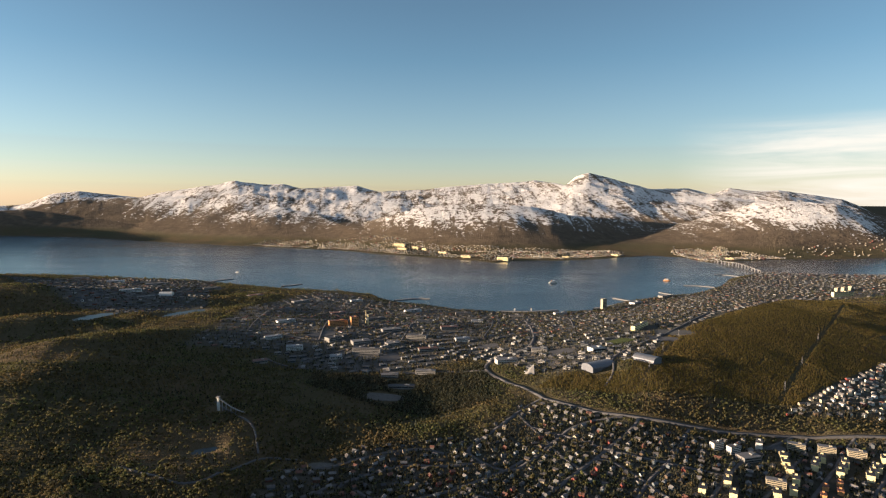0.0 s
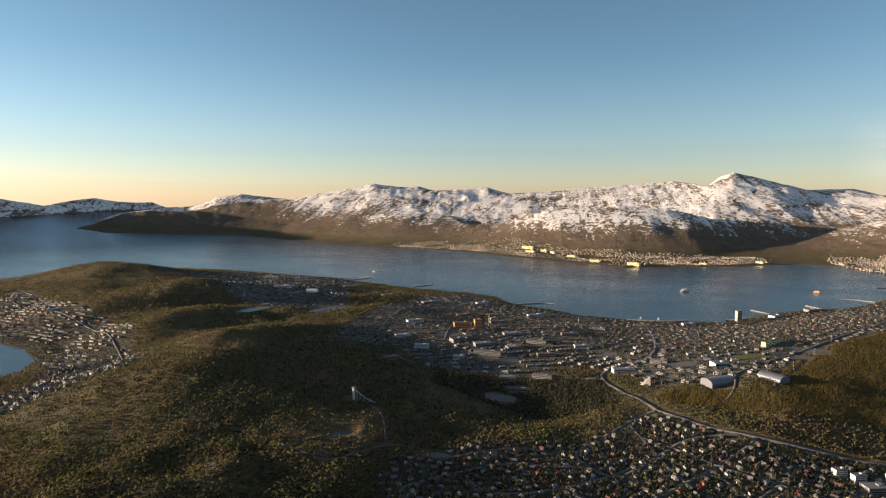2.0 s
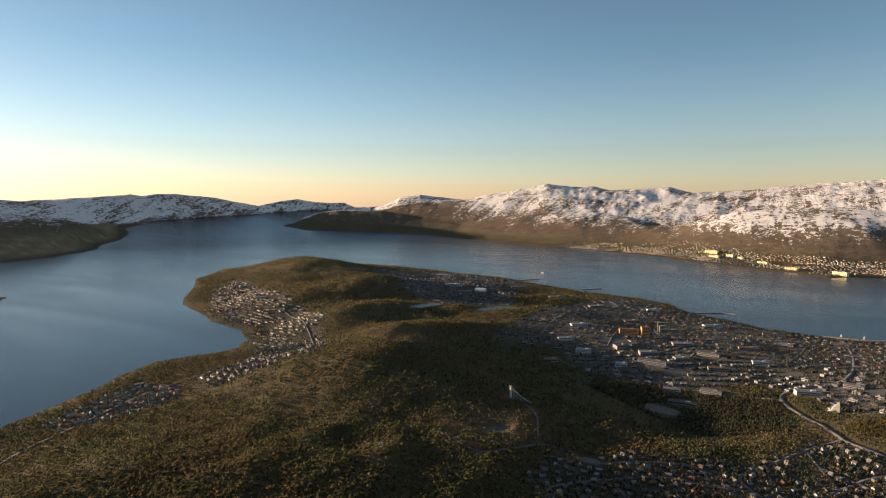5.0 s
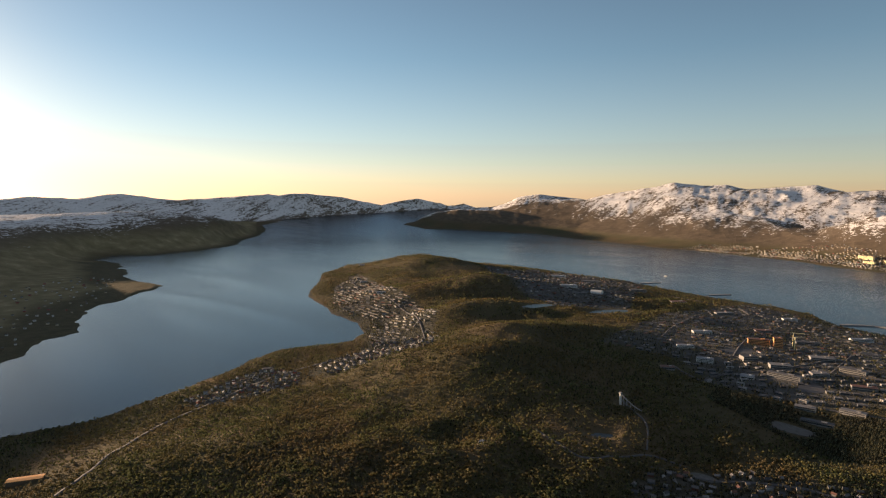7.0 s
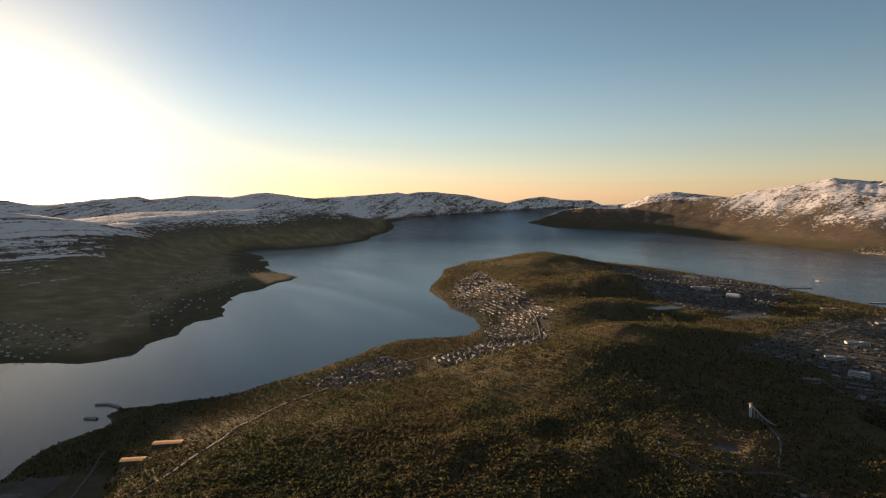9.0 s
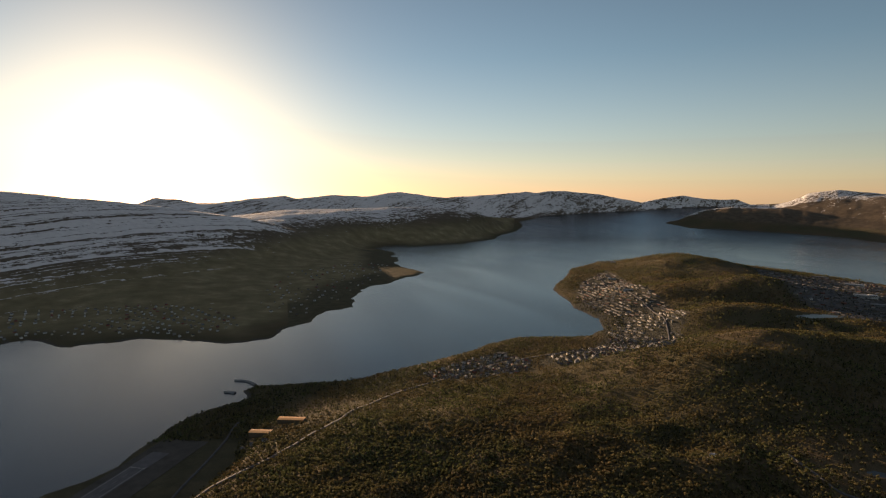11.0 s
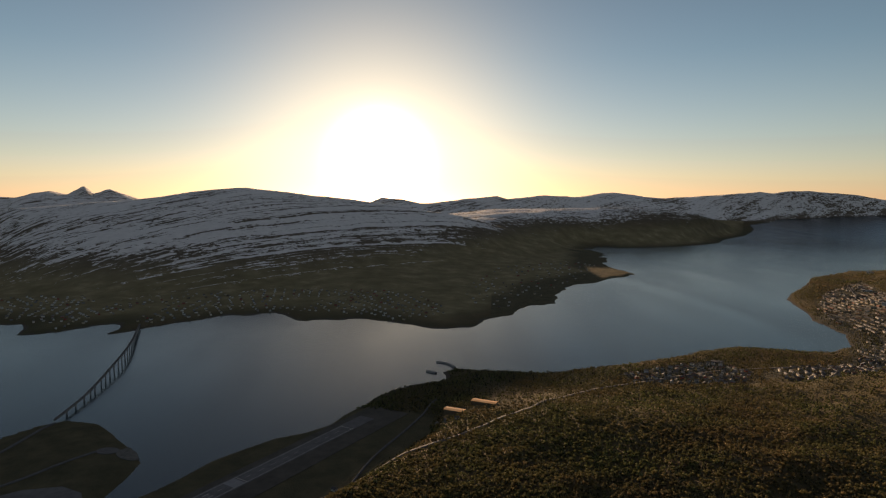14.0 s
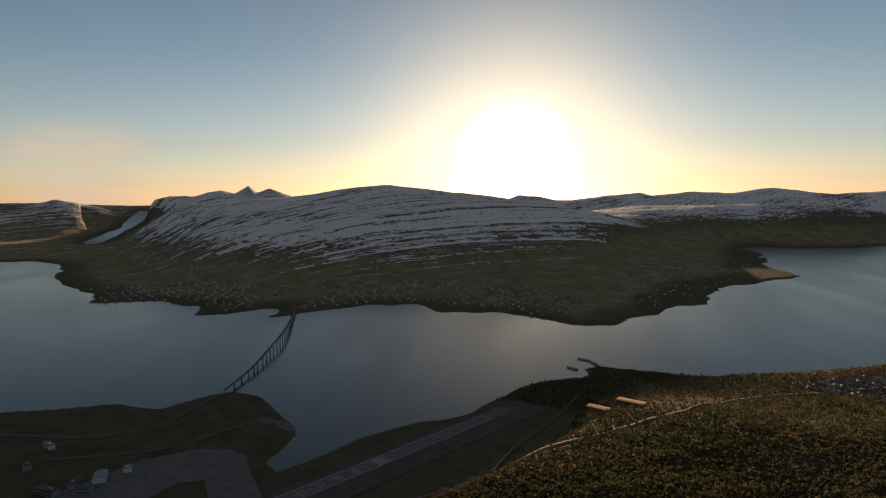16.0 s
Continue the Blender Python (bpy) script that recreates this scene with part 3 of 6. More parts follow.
def height(x, y, parts=False):
    """The ground's height, and on request how far each place lies inside the land and the snow's share."""
    x, y = np.asarray(x, float), np.asarray(y, float)
    r, az = np.hypot(x, y), turn_of(x, y)
    isl, land = inside_by(x, y, ISLAND), np.maximum(inside_by(x, y, EAST), inside_by(x, y, WEST))
    far = r - np.interp(az, SHORE_FAR[:, 0], SHORE_FAR[:, 1])
    land = np.maximum(land, np.where((az > 34) & (az < 60), far + 14 * rolling(az * 40, r * 0.3, 60, 3, 71), -1e3))
    land = np.minimum(land, -inside_by(x, y, INLET))
    land = land + 9 * rolling(x, y, 70, 4, 61) + 16 * rolling(x, y, 45, 3, 63) * ((az > 62) & (az < 132)) * (r < 3000)
    isl = isl + 3.5 * rolling(x, y, 30, 3, 62) * (az < 80) 
    # island
    h = 20 * ease(isl, 0, 420) + 3 * ease(isl, 0, 30)
    for hx, hy, la, lb, turn, top in HILLS:
        c, s = math.cos(radians(turn)), math.sin(radians(turn))
        u, v = (x - hx) * c + (y - hy) * s, -(x - hx) * s + (y - hy) * c
        h = h + top * np.exp(-((u / la) ** 2 + (v / lb) ** 2)) * ease(isl, 0, 160)
    wild = rolling(x, y, 160, 5, 11, 0.5)
    h = h + (crags(x, y, 150, 4, 15) - 0.25) * 8.0 * ease(isl, 60, 260) * (1 - town_blend(x, y))
    h = h + wild * (9 - 7.5 * np.exp(-(((x - 430) / 330) ** 2 + ((y - 850) / 330) ** 2))) * ease(isl, 40, 300)
    for line, level in FLATS:
        k = ease(inside_by(x, y, np.array(line, float)), -25, 0) * ease(isl, 0, 14)
        h = h * (1 - k) + level * k
    for lx, ly, la, lb, turn, level in LAKES:
        c, s = math.cos(radians(turn)), math.sin(radians(turn))
        q = np.hypot(((x - lx) * c + (y - ly) * s) / la, (-(x - lx) * s + (y - ly) * c) / lb)
        h = np.where(q < 1.9, h + (level - 0.8 * (q < 1) - h) * (1 - ease(q, 1.0, 1.9)), h)
    # mainland: terrace by the shore, then the ridges one behind another
    rise = sea_rise(r)
    low = 26 * ease(land, 20, 700) + 3 * ease(land, 0, 25)
    aw = az + 0.5 * rolling(x, y, 500, 4, 81) * ease(r, 4700, 3900)
    nick = rolling(az * 10, az * 0 + 7.7, 22, 5, 95, 0.6)
    foot = sum(np.interp(az + o, FOOT[:, 0], FOOT[:, 1]) for o in (-6, -4, -2, 0, 2, 4, 6)) / 7
    far_foot = np.interp(az, SHORE_FAR[:, 0], SHORE_FAR[:, 1])
    m, crest = low + 0 * rise, 0 * rise
    for table, start, straight, jag, drop in (
            (SPUR, foot, 0.5, 0.05, 0.12), (EAST_SKY, foot + 250, 0.55, 0.12, 0.3), (CAPE, np.interp(az, [20, 25, 31, 37, 42, 44], [3450, 3550, 3850, 3980, 4150, 4300]), 0.5, 0.06, 0.1),
            (FAR, np.where(az < 60, far_foot, 4450), 0.5, 0.1, 0.3), (FIELDS, np.interp(az, [57, 60, 63, 66, 70, 75, 80, 85, 92], [4080, 3400, 3050, 2850, 2700, 2350, 1950, 1750, 1700]), 0.55, 0.05, 0.06),
            (FELL, foot, 0.4, 0.03, 0.03), (HORNS, 3000 + 0 * foot, 0.3, 0.12, 0.4), (SOUTH, 3600 + 0 * foot, 0.5, 0.1, 0.3)):
        off = ease(np.abs(r - np.interp(az, table[:, 0], table[:, 1])), 20, 360)
        at = az + (aw - az) * off
        top_r = sum(np.interp(at + o, table[:, 0], table[:, 1]) for o in (-1.2, -0.6, 0, 0.6, 1.2)) / 5
        sharp = np.interp(at, table[:, 0], table[:, 2], left=-9, right=-9)
        soft = sum(np.interp(at + o, table[:, 0], table[:, 2], left=-9, right=-9) for o in (-3.9, -2.6, -1.3, 0, 1.3, 2.6, 3.9)) / 7
        top = EYE + top_r * np.tan(np.radians(sharp + (soft - sharp) * off + jag * nick)) - rise
        start = np.minimum(start, top_r - 60)
        u = np.clip((r - start) / (top_r - start), 0, 1)
        up = low + (top - low) * (straight * u + (1 - straight) * ease(u, 0, 1))
        layer = np.where(r < top_r, up, top - (r - top_r) * drop)
        crest = np.where(layer > m, 1 - off, crest)
        m = np.maximum(m, layer)
    m = low + (m - low) * ease(land / np.where(r > 4450, 45, 200), 0, 1)
    rug = ease(m, 25, 130)
    peaks = crags(x, y, 380, 6, 31) - 0.25
    gully = crags(x + 0.25 * y, y * 0.6, 190, 5, 33) - 0.25
    m = m + rug * (peaks * 11 + gully * 8 + rolling(x, y, 800, 4, 41) * 10) * (1 - 0.75 * crest) * np.where((az > 60) & (r < 3400), 0.55, 1.0) * ease(r, 4990, 4800) + 2.5 * rolling(x, y, 90, 4, 51) * ease(land, 30, 200)
    z = np.where(isl > -40, np.where(isl > 0, h, 0.12 * isl - 0.5), 0)
    z = np.where(land > 0, rise + m, np.where(isl > 0, h, np.maximum(-7, 0.12 * np.maximum(isl, land) - 0.5) + rise))
    if not parts:
        return z
    return z, isl, land, rise


def find_lakes():
    spots = [(-600, 1010, 40, 16, 70), (-475, 1085, 46, 20, 60), (-470, 850, 60, 13, 30), (-187, 457, 10, 6, 40)]
    levels = [float(height(np.array([q[0]]), np.array([q[1]]))[0]) - 0.6 for q in spots]
    return [(*q, z) for q, z in zip(spots, levels)]


LAKES = find_lakes()


def on_ground(x, y):
    return float(height(np.array([x]), np.array([y]))[0])


def ground_sheet():
    az = np.radians(np.concatenate([np.arange(-44, 140, 0.14), np.arange(140, 316, 2.0)]))
    r = np.concatenate([[0, 60, 110, 150], np.geomspace(180, 3000, 320), np.arange(3018, 4992, 18.0)])
    a, q = np.meshgrid(az, r, indexing="ij")
    x, y = -np.sin(a) * q, np.cos(a) * q
    z, isl, land, rise = height(x, y, True)
    n, k = x.shape
    i = np.arange(n)[:, None] * k + np.arange(k - 1)[None]
    j = ((np.arange(n) + 1) % n)[:, None] * k + np.arange(k - 1)[None]
    faces = np.stack([i, i + 1, j + 1, j], -1).reshape(-1, 4)
    me = mesh_of("ground", np.stack([x, y, z], -1).reshape(-1, 3), faces, [M_GROUND], smooth=True)
    deg = turn_of(x, y)
    over = z - rise
    line = np.interp(deg, [-40, -5, 10, 24, 32, 45, 60, 75, 84, 100, 115, 136], [108, 108, 112, 116, 130, 130, 120, 110, 78, 60, 60, 70])
    # far ranges: snow drawn down to the foot, imitating the paleness of haze
    line = np.where((q > 4450) & (deg > 36) & (deg < 100), -25, np.where((q > 4600) & (deg > 20), 30, line))
    steep = np.abs(np.gradient(z, axis=1) / np.maximum(np.gradient(q, axis=1), 1)) + np.abs(np.gradient(z, axis=0) / (np.maximum(q, 1) * radians(0.14)))
    masks = {
        "snow": np.where(land > 0, np.clip((over - line) / np.interp(deg, [-40, 60, 84, 124, 136], [110, 110, 80, 80, 110]) + 0.28, -1, np.interp(deg, [30, 60, 85, 126, 136], [0.62, 0.7, 0.82, 0.82, 0.7])) - np.where(deg > 60, 0.15, 0.4) * ease(steep, 0.8, 1.6) * (q < 4400), -1),
        "scrub": np.where((land > 0), ease(over, 18, 45) * ease(deg, 64, 56), 0.0),
        # mown airfield ground; the last term darkens the spit, shade put into its colour
        "turf_and_shade": np.maximum(ease(inside_by(x, y, np.array(FLATS[0][0], float)), -14, -4), ease(inside_by(x, y, np.array([(-380, -190), (-450, -205), (-575, -285), (-585, -355), (-515, -385), (-520, -440), (-480, -560), (-360, -580), (-280, -420)], float)), -10, 10)) + np.where((land > 0) & (deg > 60) & (deg < 80) & (q < 2600), ease(land, 170, 90), 0),
        "lie": np.radians(deg) * q,
        "strata": ease(deg, 72, 88),
        "fell": ease(over - line, -50, 20) * (land > 0),
        "town": town_share(x, y, isl, land),
        "hazed_meadow": np.where((land > 0) & (deg > 58), 0.9 * ease(over, 130, 45) * ease(land, 10, 120), 0.0),
        "paved": paved_share(x, y) * (isl > 0),
        "gravel": np.where((isl > -9) & (isl < 6) | (land > -9) & (land < 7), 0.8, 0.0),
    }
    for name, v in masks.items():
        me.attributes.new(name, "FLOAT", "POINT").data.foreach_set("value", np.ascontiguousarray(v, np.float32).ravel())
    return tagged(new("ground", me), "wooded island, fells and snow-patched mountains round a fjord", "ground", kind="structure")


def paved_share(x, y):
    v = np.zeros(x.shape)
    for key in ("city", "harbour"):
        v = np.maximum(v, ease(inside_by(x, y, np.array(TOWNS[key], float)), -10, 40))
    return v * (0.35 + 0.65 * ease(rolling(x, y, 120, 3, 111), -0.3, 0.2))


def town_share(x, y, isl, land):
    v = np.zeros(x.shape)
    for line in TOWNS.values():
        v = np.maximum(v, ease(inside_by(x, y, np.array(line, float)), -15, 15))
    return v * (isl > 0)


ground = ground_sheet()


def sea_sheet():
    az = np.radians(np.concatenate([np.arange(-44, 140, 1.0), np.arange(140, 316, 4.0)]))
    r = np.concatenate([[0], np.linspace(250, 3400, 12), np.linspace(3450, 4995, 26)])
    a, q = np.meshgrid(az, r, indexing="ij")
    n, k = a.shape
    i = np.arange(n)[:, None] * k + np.arange(k - 1)[None]
    j = ((np.arange(n) + 1) % n)[:, None] * k + np.arange(k - 1)[None]
    faces = np.stack([i, i + 1, j + 1, j], -1).reshape(-1, 4)
    me = mesh_of("water", np.stack([-np.sin(a) * q, np.cos(a) * q, sea_rise(q)], -1).reshape(-1, 3), faces, [M_WATER], smooth=True)
    return tagged(new("water", me), "calm grey-blue fjord water with faint wind streaks", "water", kind="structure")


water = sea_sheet()


# ---- roads ----
ROADS = [
    (3.6, [(379, 488), (303, 503), (252, 506), (205, 516), (157, 529), (131, 551), (101, 583)]),
    (3.6, [(101, 583), (89, 616), (70, 648), (53, 681), (51, 713), (70, 741), (106, 760), (132, 831), (145, 980), (149, 1076)]),
    (2.8, [(101, 583), (77, 560), (53, 523), (29, 492), (19, 475), (30, 456), (52, 441), (73, 462), (90, 482), (121, 522), (162, 525)]),
    (2.2, [(71, 547), (85, 500), (93, 467), (109, 433)]),
    (2.6, [(-106, 373), (-87, 400), (-60, 428), (-30, 451), (-2, 446), (29, 455)]),
    (2.2, [(-61, 407), (-41, 386), (-9, 399), (38, 435), (64, 460)]),
    (2.8, [(56, 384), (69, 402), (104, 439), (137, 475), (168, 507), (177, 524)]),
    (2.2, [(104, 439), (127, 464), (148, 428), (157, 400), (174, 375)]),
    (2.2, [(77, 521), (110, 493), (137, 468), (175, 448), (211, 428)]),
    (2.2, [(215, 507), (196, 477), (175, 448), (153, 427), (136, 402)]),
    (2.4, [(173, 382), (211, 428), (247, 465), (290, 493), (303, 502)]),
    (2.4, [(196, 373), (257, 429), (301, 481), (313, 498)]),
    (2.4, [(235, 377), (300, 443), (331, 476), (348, 490)]),
    (2.4, [(281, 384), (328, 427), (365, 466), (374, 485)]),
    (2.2, [(-128, 423), (-91, 435), (-58, 463), (-19, 480), (2, 471)]),
    (2.0, [(19, 406), (56, 384), (119, 365), (211, 362), (312, 378)]),
    (2.6, [(-448, 80), (-478, 117), (-545, 180), (-591, 238), (-606, 290), (-633, 355), (-650, 430), (-638, 499), (-603, 545)]),
    (1.6, [(-388, -33), (-437, -18), (-495, 13), (-570, 46)]),
    (2.4, [(-330, -95), (-373, -45), (-405, -6), (-428, 35), (-448, 80)]),
    (2.2, [(-404, -470), (-404, -430), (-405, -396), (-415, -368), (-456, -340), (-505, -336), (-551, -335)]),
    (1.8, [(-366, -385), (-388, -318), (-414, -292), (-449, -273), (-470, -258)]),
    (1.4, [(-219, 563), (-177, 524), (-161, 501), (-144, 454)]),
    (1.2, [(-231, 413), (-202, 397), (-167, 382), (-151, 419), (-139, 454), (-108, 448)]),
    (2.4, [(-231, 762), (-201, 739), (-178, 723), (-142, 726), (-103, 725), (-62, 706), (0, 706), (51, 689)]),
    (2.2, [(-178, 723), (-181, 749), (-150, 791), (-120, 830), (-90, 879), (-60, 959), (-30, 1057)]),
    (2.4, [(145, 980), (90, 1055), (0, 1100), (-120, 1171), (-220, 1290), (-420, 1420), (-619, 1497)]),
    (2.2, [(166, 599), (187, 635), (195, 681), (237, 728), (300, 792), (383, 894), (540, 1110)]),
    (2.0, [(-536, 613), (-543, 614), (-695, 764), (-782, 831), (-939, 919), (-1139, 1000), (-1345, 1145)]),
    (2.4, [(-400, 1000), (-250, 1010), (-100, 1020), (60, 1000), (200, 1010), (330, 1080), (480, 1200), (640, 1350), (800, 1500), (950, 1650)]),
    (2.2, [(-380, 1130), (-200, 1140), (-40, 1120), (120, 1090), (260, 1110)]),
    (2.4, [(-300, 900), (-180, 860), (-60, 850), (60, 860), (200, 900), (330, 990)]),
    (2.0, [(-60, 850), (-50, 980), (-40, 1120)]), (2.0, [(60, 860), (80, 960), (90, 1060)]), (2.0, [(200, 900), (220, 1010), (230, 1130)]),
    (2.0, [(330, 990), (315, 1070), (300, 1150)]), (2.0, [(480, 1200), (420, 1290)]), (2.0, [(640, 1350), (560, 1420)]),
    (2.0, [(-180, 860), (-195, 1000), (-200, 1140)]), (2.0, [(-300, 900), (-320, 1050), (-330, 1200)]), (2.0, [(800, 1500), (740, 1560)]),
]


def densify(points, step):
    pts = [Vector(p) for p in points]
    for _ in range(2):  # round the corners
        out = [pts[0]]
        for a, b in zip(pts, pts[1:]):
            out += [a * 0.75 + b * 0.25, a * 0.25 + b * 0.75]
        pts = out + [pts[-1]]
    line = []
    for a, b in zip(pts, pts[1:]):
        n = max(1, int((b - a).length / step))
        line += [a.lerp(b, k / n) for k in range(n)]
    return np.array([tuple(p) for p in line + [pts[-1]]])


def ribbon(line, width, lift, thick=0.25):
    """A strip with thickness, draped on the ground along a line."""
    d = np.gradient(line, axis=0)
    d /= np.linalg.norm(d, axis=1, keepdims=True) + 1e-9
    side = np.stack([-d[:, 1], d[:, 0]], -1) * width / 2
    z = np.maximum(height(line[:, 0], line[:, 1]), height(*(line + side).T))
    z = np.maximum(z, height(*(line - side).T)) + lift
    rows = [np.c_[line + side, z - thick], np.c_[line + side, z], np.c_[line - side, z], np.c_[line - side, z - thick]]
    n = len(line)
    verts = np.concatenate(rows)
    i = np.arange(n - 1)
    faces = np.concatenate([np.stack([k * n + i, k * n + i + 1, (k + 1) * n + i + 1, (k + 1) * n + i], -1) for k in range(3)])
    return verts, faces[:, ::-1].copy()


ROAD_LINES = []
for n, (width, points) in enumerate(ROADS):
    line = densify(points, 5.0)
    ROAD_LINES.append((line, width))
    v, f = ribbon(line, width * (1.25 if n < 2 else 1.15), 0.8 + 0.01 * n, 1.6)
    tagged(new("road", mesh_of("road", v, f, [M_ROAD])), "grey asphalt road winding between trees and houses", "road", kind="structure")
ROAD_POINTS = np.vstack([l for l, _ in ROAD_LINES])
ROAD_WAYS = np.vstack([np.gradient(l, axis=0) for l, _ in ROAD_LINES])


def near_road(x, y):
    """Distance to the nearest road and that road's direction."""
    best, way = np.full(x.shape, 1e9), np.zeros(x.shape)
    ang = np.arctan2(ROAD_WAYS[:, 1], ROAD_WAYS[:, 0])
    for k in range(0, len(x), 2000):
        d = np.hypot(x[k:k + 2000, None] - ROAD_POINTS[None, :, 0], y[k:k + 2000, None] - ROAD_POINTS[None, :, 1])
        j = d.argmin(1)
        best[k:k + 2000], way[k:k + 2000] = d[np.arange(len(j)), j], ang[j]
    return best, way


# ---- lakes ----
for lx, ly, la, lb, turn, level in LAKES:
    bm = bmesh.new()
    ring = []
    for k in range(40):
        a = k / 40 * math.tau
        q = 1.12 + 0.14 * math.sin(3 * a + lx) + 0.08 * math.sin(5 * a + ly)
        u, v = la * q * math.cos(a), lb * q * math.sin(a)
        c, s = math.cos(radians(turn)), math.sin(radians(turn))
        ring.append(bm.verts.new((lx + u * c - v * s, ly + u * s + v * c, level - 0.3)))
    bm.faces.new(ring)
    me = bpy.data.meshes.new("lake")
    bm.to_mesh(me)
    bm.free()
    me.materials.append(M_LAKE)
    tagged(new("lake", me), "small still lake among the woods reflecting the sky", "water", kind="structure")

# ---- houses ----
def box_mesh(w, d, z0, z1, x0=0.0, y0=0.0, bevel=0.0):
    bm = bmesh.new()
    bmesh.ops.create_cube(bm, size=1, matrix=Matrix.Translation((x0, y0, (z0 + z1) / 2)) @ Matrix.Diagonal((w, d, z1 - z0, 1)))
    if bevel:
        bmesh.ops.bevel(bm, geom=list(bm.edges), offset=bevel, segments=1, affect="EDGES")
    return bm


def gable_walls(w, d, h, rise):
    bm = bmesh.new()
    lo = [bm.verts.new((x, y, -1.2)) for x, y in ((-w, -d), (w, -d), (w, d), (-w, d))]
    hi = [bm.verts.new((x, y, h)) for x, y in ((-w, -d), (w, -d), (w, d), (-w, d))]
    top = [bm.verts.new((-w, 0, h + rise)), bm.verts.new((w, 0, h + rise))]
    bm.faces.new((lo[0], lo[1], hi[1], hi[0]))
    bm.faces.new((lo[2], lo[3], hi[3], hi[2]))
    bm.faces.new((lo[1], lo[2], hi[2], top[1], hi[1]))
    bm.faces.new((lo[3], lo[0], hi[0], top[0], hi[3]))
    return bm


def gable_roof(w, d, h, rise, over=0.22, thick=0.14):
    bm = bmesh.new()
    k = rise / d
    rows = []
    for lift in (0, thick):
        rows.append([[bm.verts.new((sx * (w + over), sy * (d + over) if sy else 0, h + lift + 0.02 + (-over * k if sy else rise))) for sy in (-1, 0, 1)] for sx in (-1, 1)])
    under, upper = rows
    for a in (0, 1):
        bm.faces.new((upper[0][a], upper[1][a], upper[1][a + 1], upper[0][a + 1]))
        bm.faces.new((under[0][a], under[0][a + 1], under[1][a + 1], under[1][a]))
        for e in (0, 1):
            bm.faces.new((under[e][a], upper[e][a], upper[e][a + 1], under[e][a + 1]) if e == 0 else (under[e][a + 1], upper[e][a + 1], upper[e][a], under[e][a]))
    for a in (0, 2):
        bm.faces.new((under[0][a], under[1][a], upper[1][a], upper[0][a]) if a == 0 else (under[1][a], under[0][a], upper[0][a], upper[1][a]))
    return bm


def make_house(w, d, h, rise, wall, roof, label, wing=False, kind="house", group="villas on the island"):
    ob = tagged(new(kind), label, kind.replace("_", " "), group)
    part("wall", gable_walls(w / 2, d / 2, h, rise), wall, ob)
    part("roof", gable_roof(w / 2, d / 2, h, rise), roof, ob)
    part("chimney", box_mesh(0.35, 0.35, h + rise * 0.4, h + rise + 0.45, w * 0.18, d * 0.1), M_ROOFS[1], ob)
    for sx in (-0.25, 0.25):
        part("window", box_mesh(0.6, 0.06, h * 0.45, h * 0.85, sx * w, -d / 2 - 0.01), M_GLASS, ob)
    part("door", box_mesh(0.45, 0.06, 0, h * 0.7, 0, d / 2 + 0.01), M_WALLS[4], ob)
    if wing:
        part("garage", box_mesh(w * 0.45, d * 0.5, -1.2, h * 0.75, w * 0.6, 0.2), wall, ob)
    return ob


rnd = random.Random(7)
HOUSE_KINDS = []
for k, (w, d, h, rise, wall, roof, words) in enumerate([
        (4.0, 3.0, 1.7, 1.0, 0, 0, "white timber villa with a dark pitched roof"),
        (3.6, 2.8, 1.9, 0.9, 3, 1, "pale grey timber villa with a grey roof"),
        (4.4, 3.0, 1.5, 0.9, 4, 0, "brown-stained timber villa with a dark roof"),
        (3.8, 3.0, 1.8, 1.1, 2, 2, "red timber house with a reddish tiled roof"),
        (4.2, 3.2, 1.6, 0.9, 1, 1, "cream-painted villa with a grey pitched roof"),
        (3.4, 2.8, 2.0, 1.0, 5, 3, "blue-grey timber house with a light grey roof"),
        (5.0, 3.2, 1.6, 0.9, 0, 3, "long white villa with a grey roof and garage")]):
    HOUSE_KINDS.append(make_house(w, d, h, rise, M_WALLS[wall], M_ROOFS[roof], words, wing=(k == 6)))

WOODLOTS = [np.array([(59, 537), (90, 538), (83, 489), (57, 491)], float)]


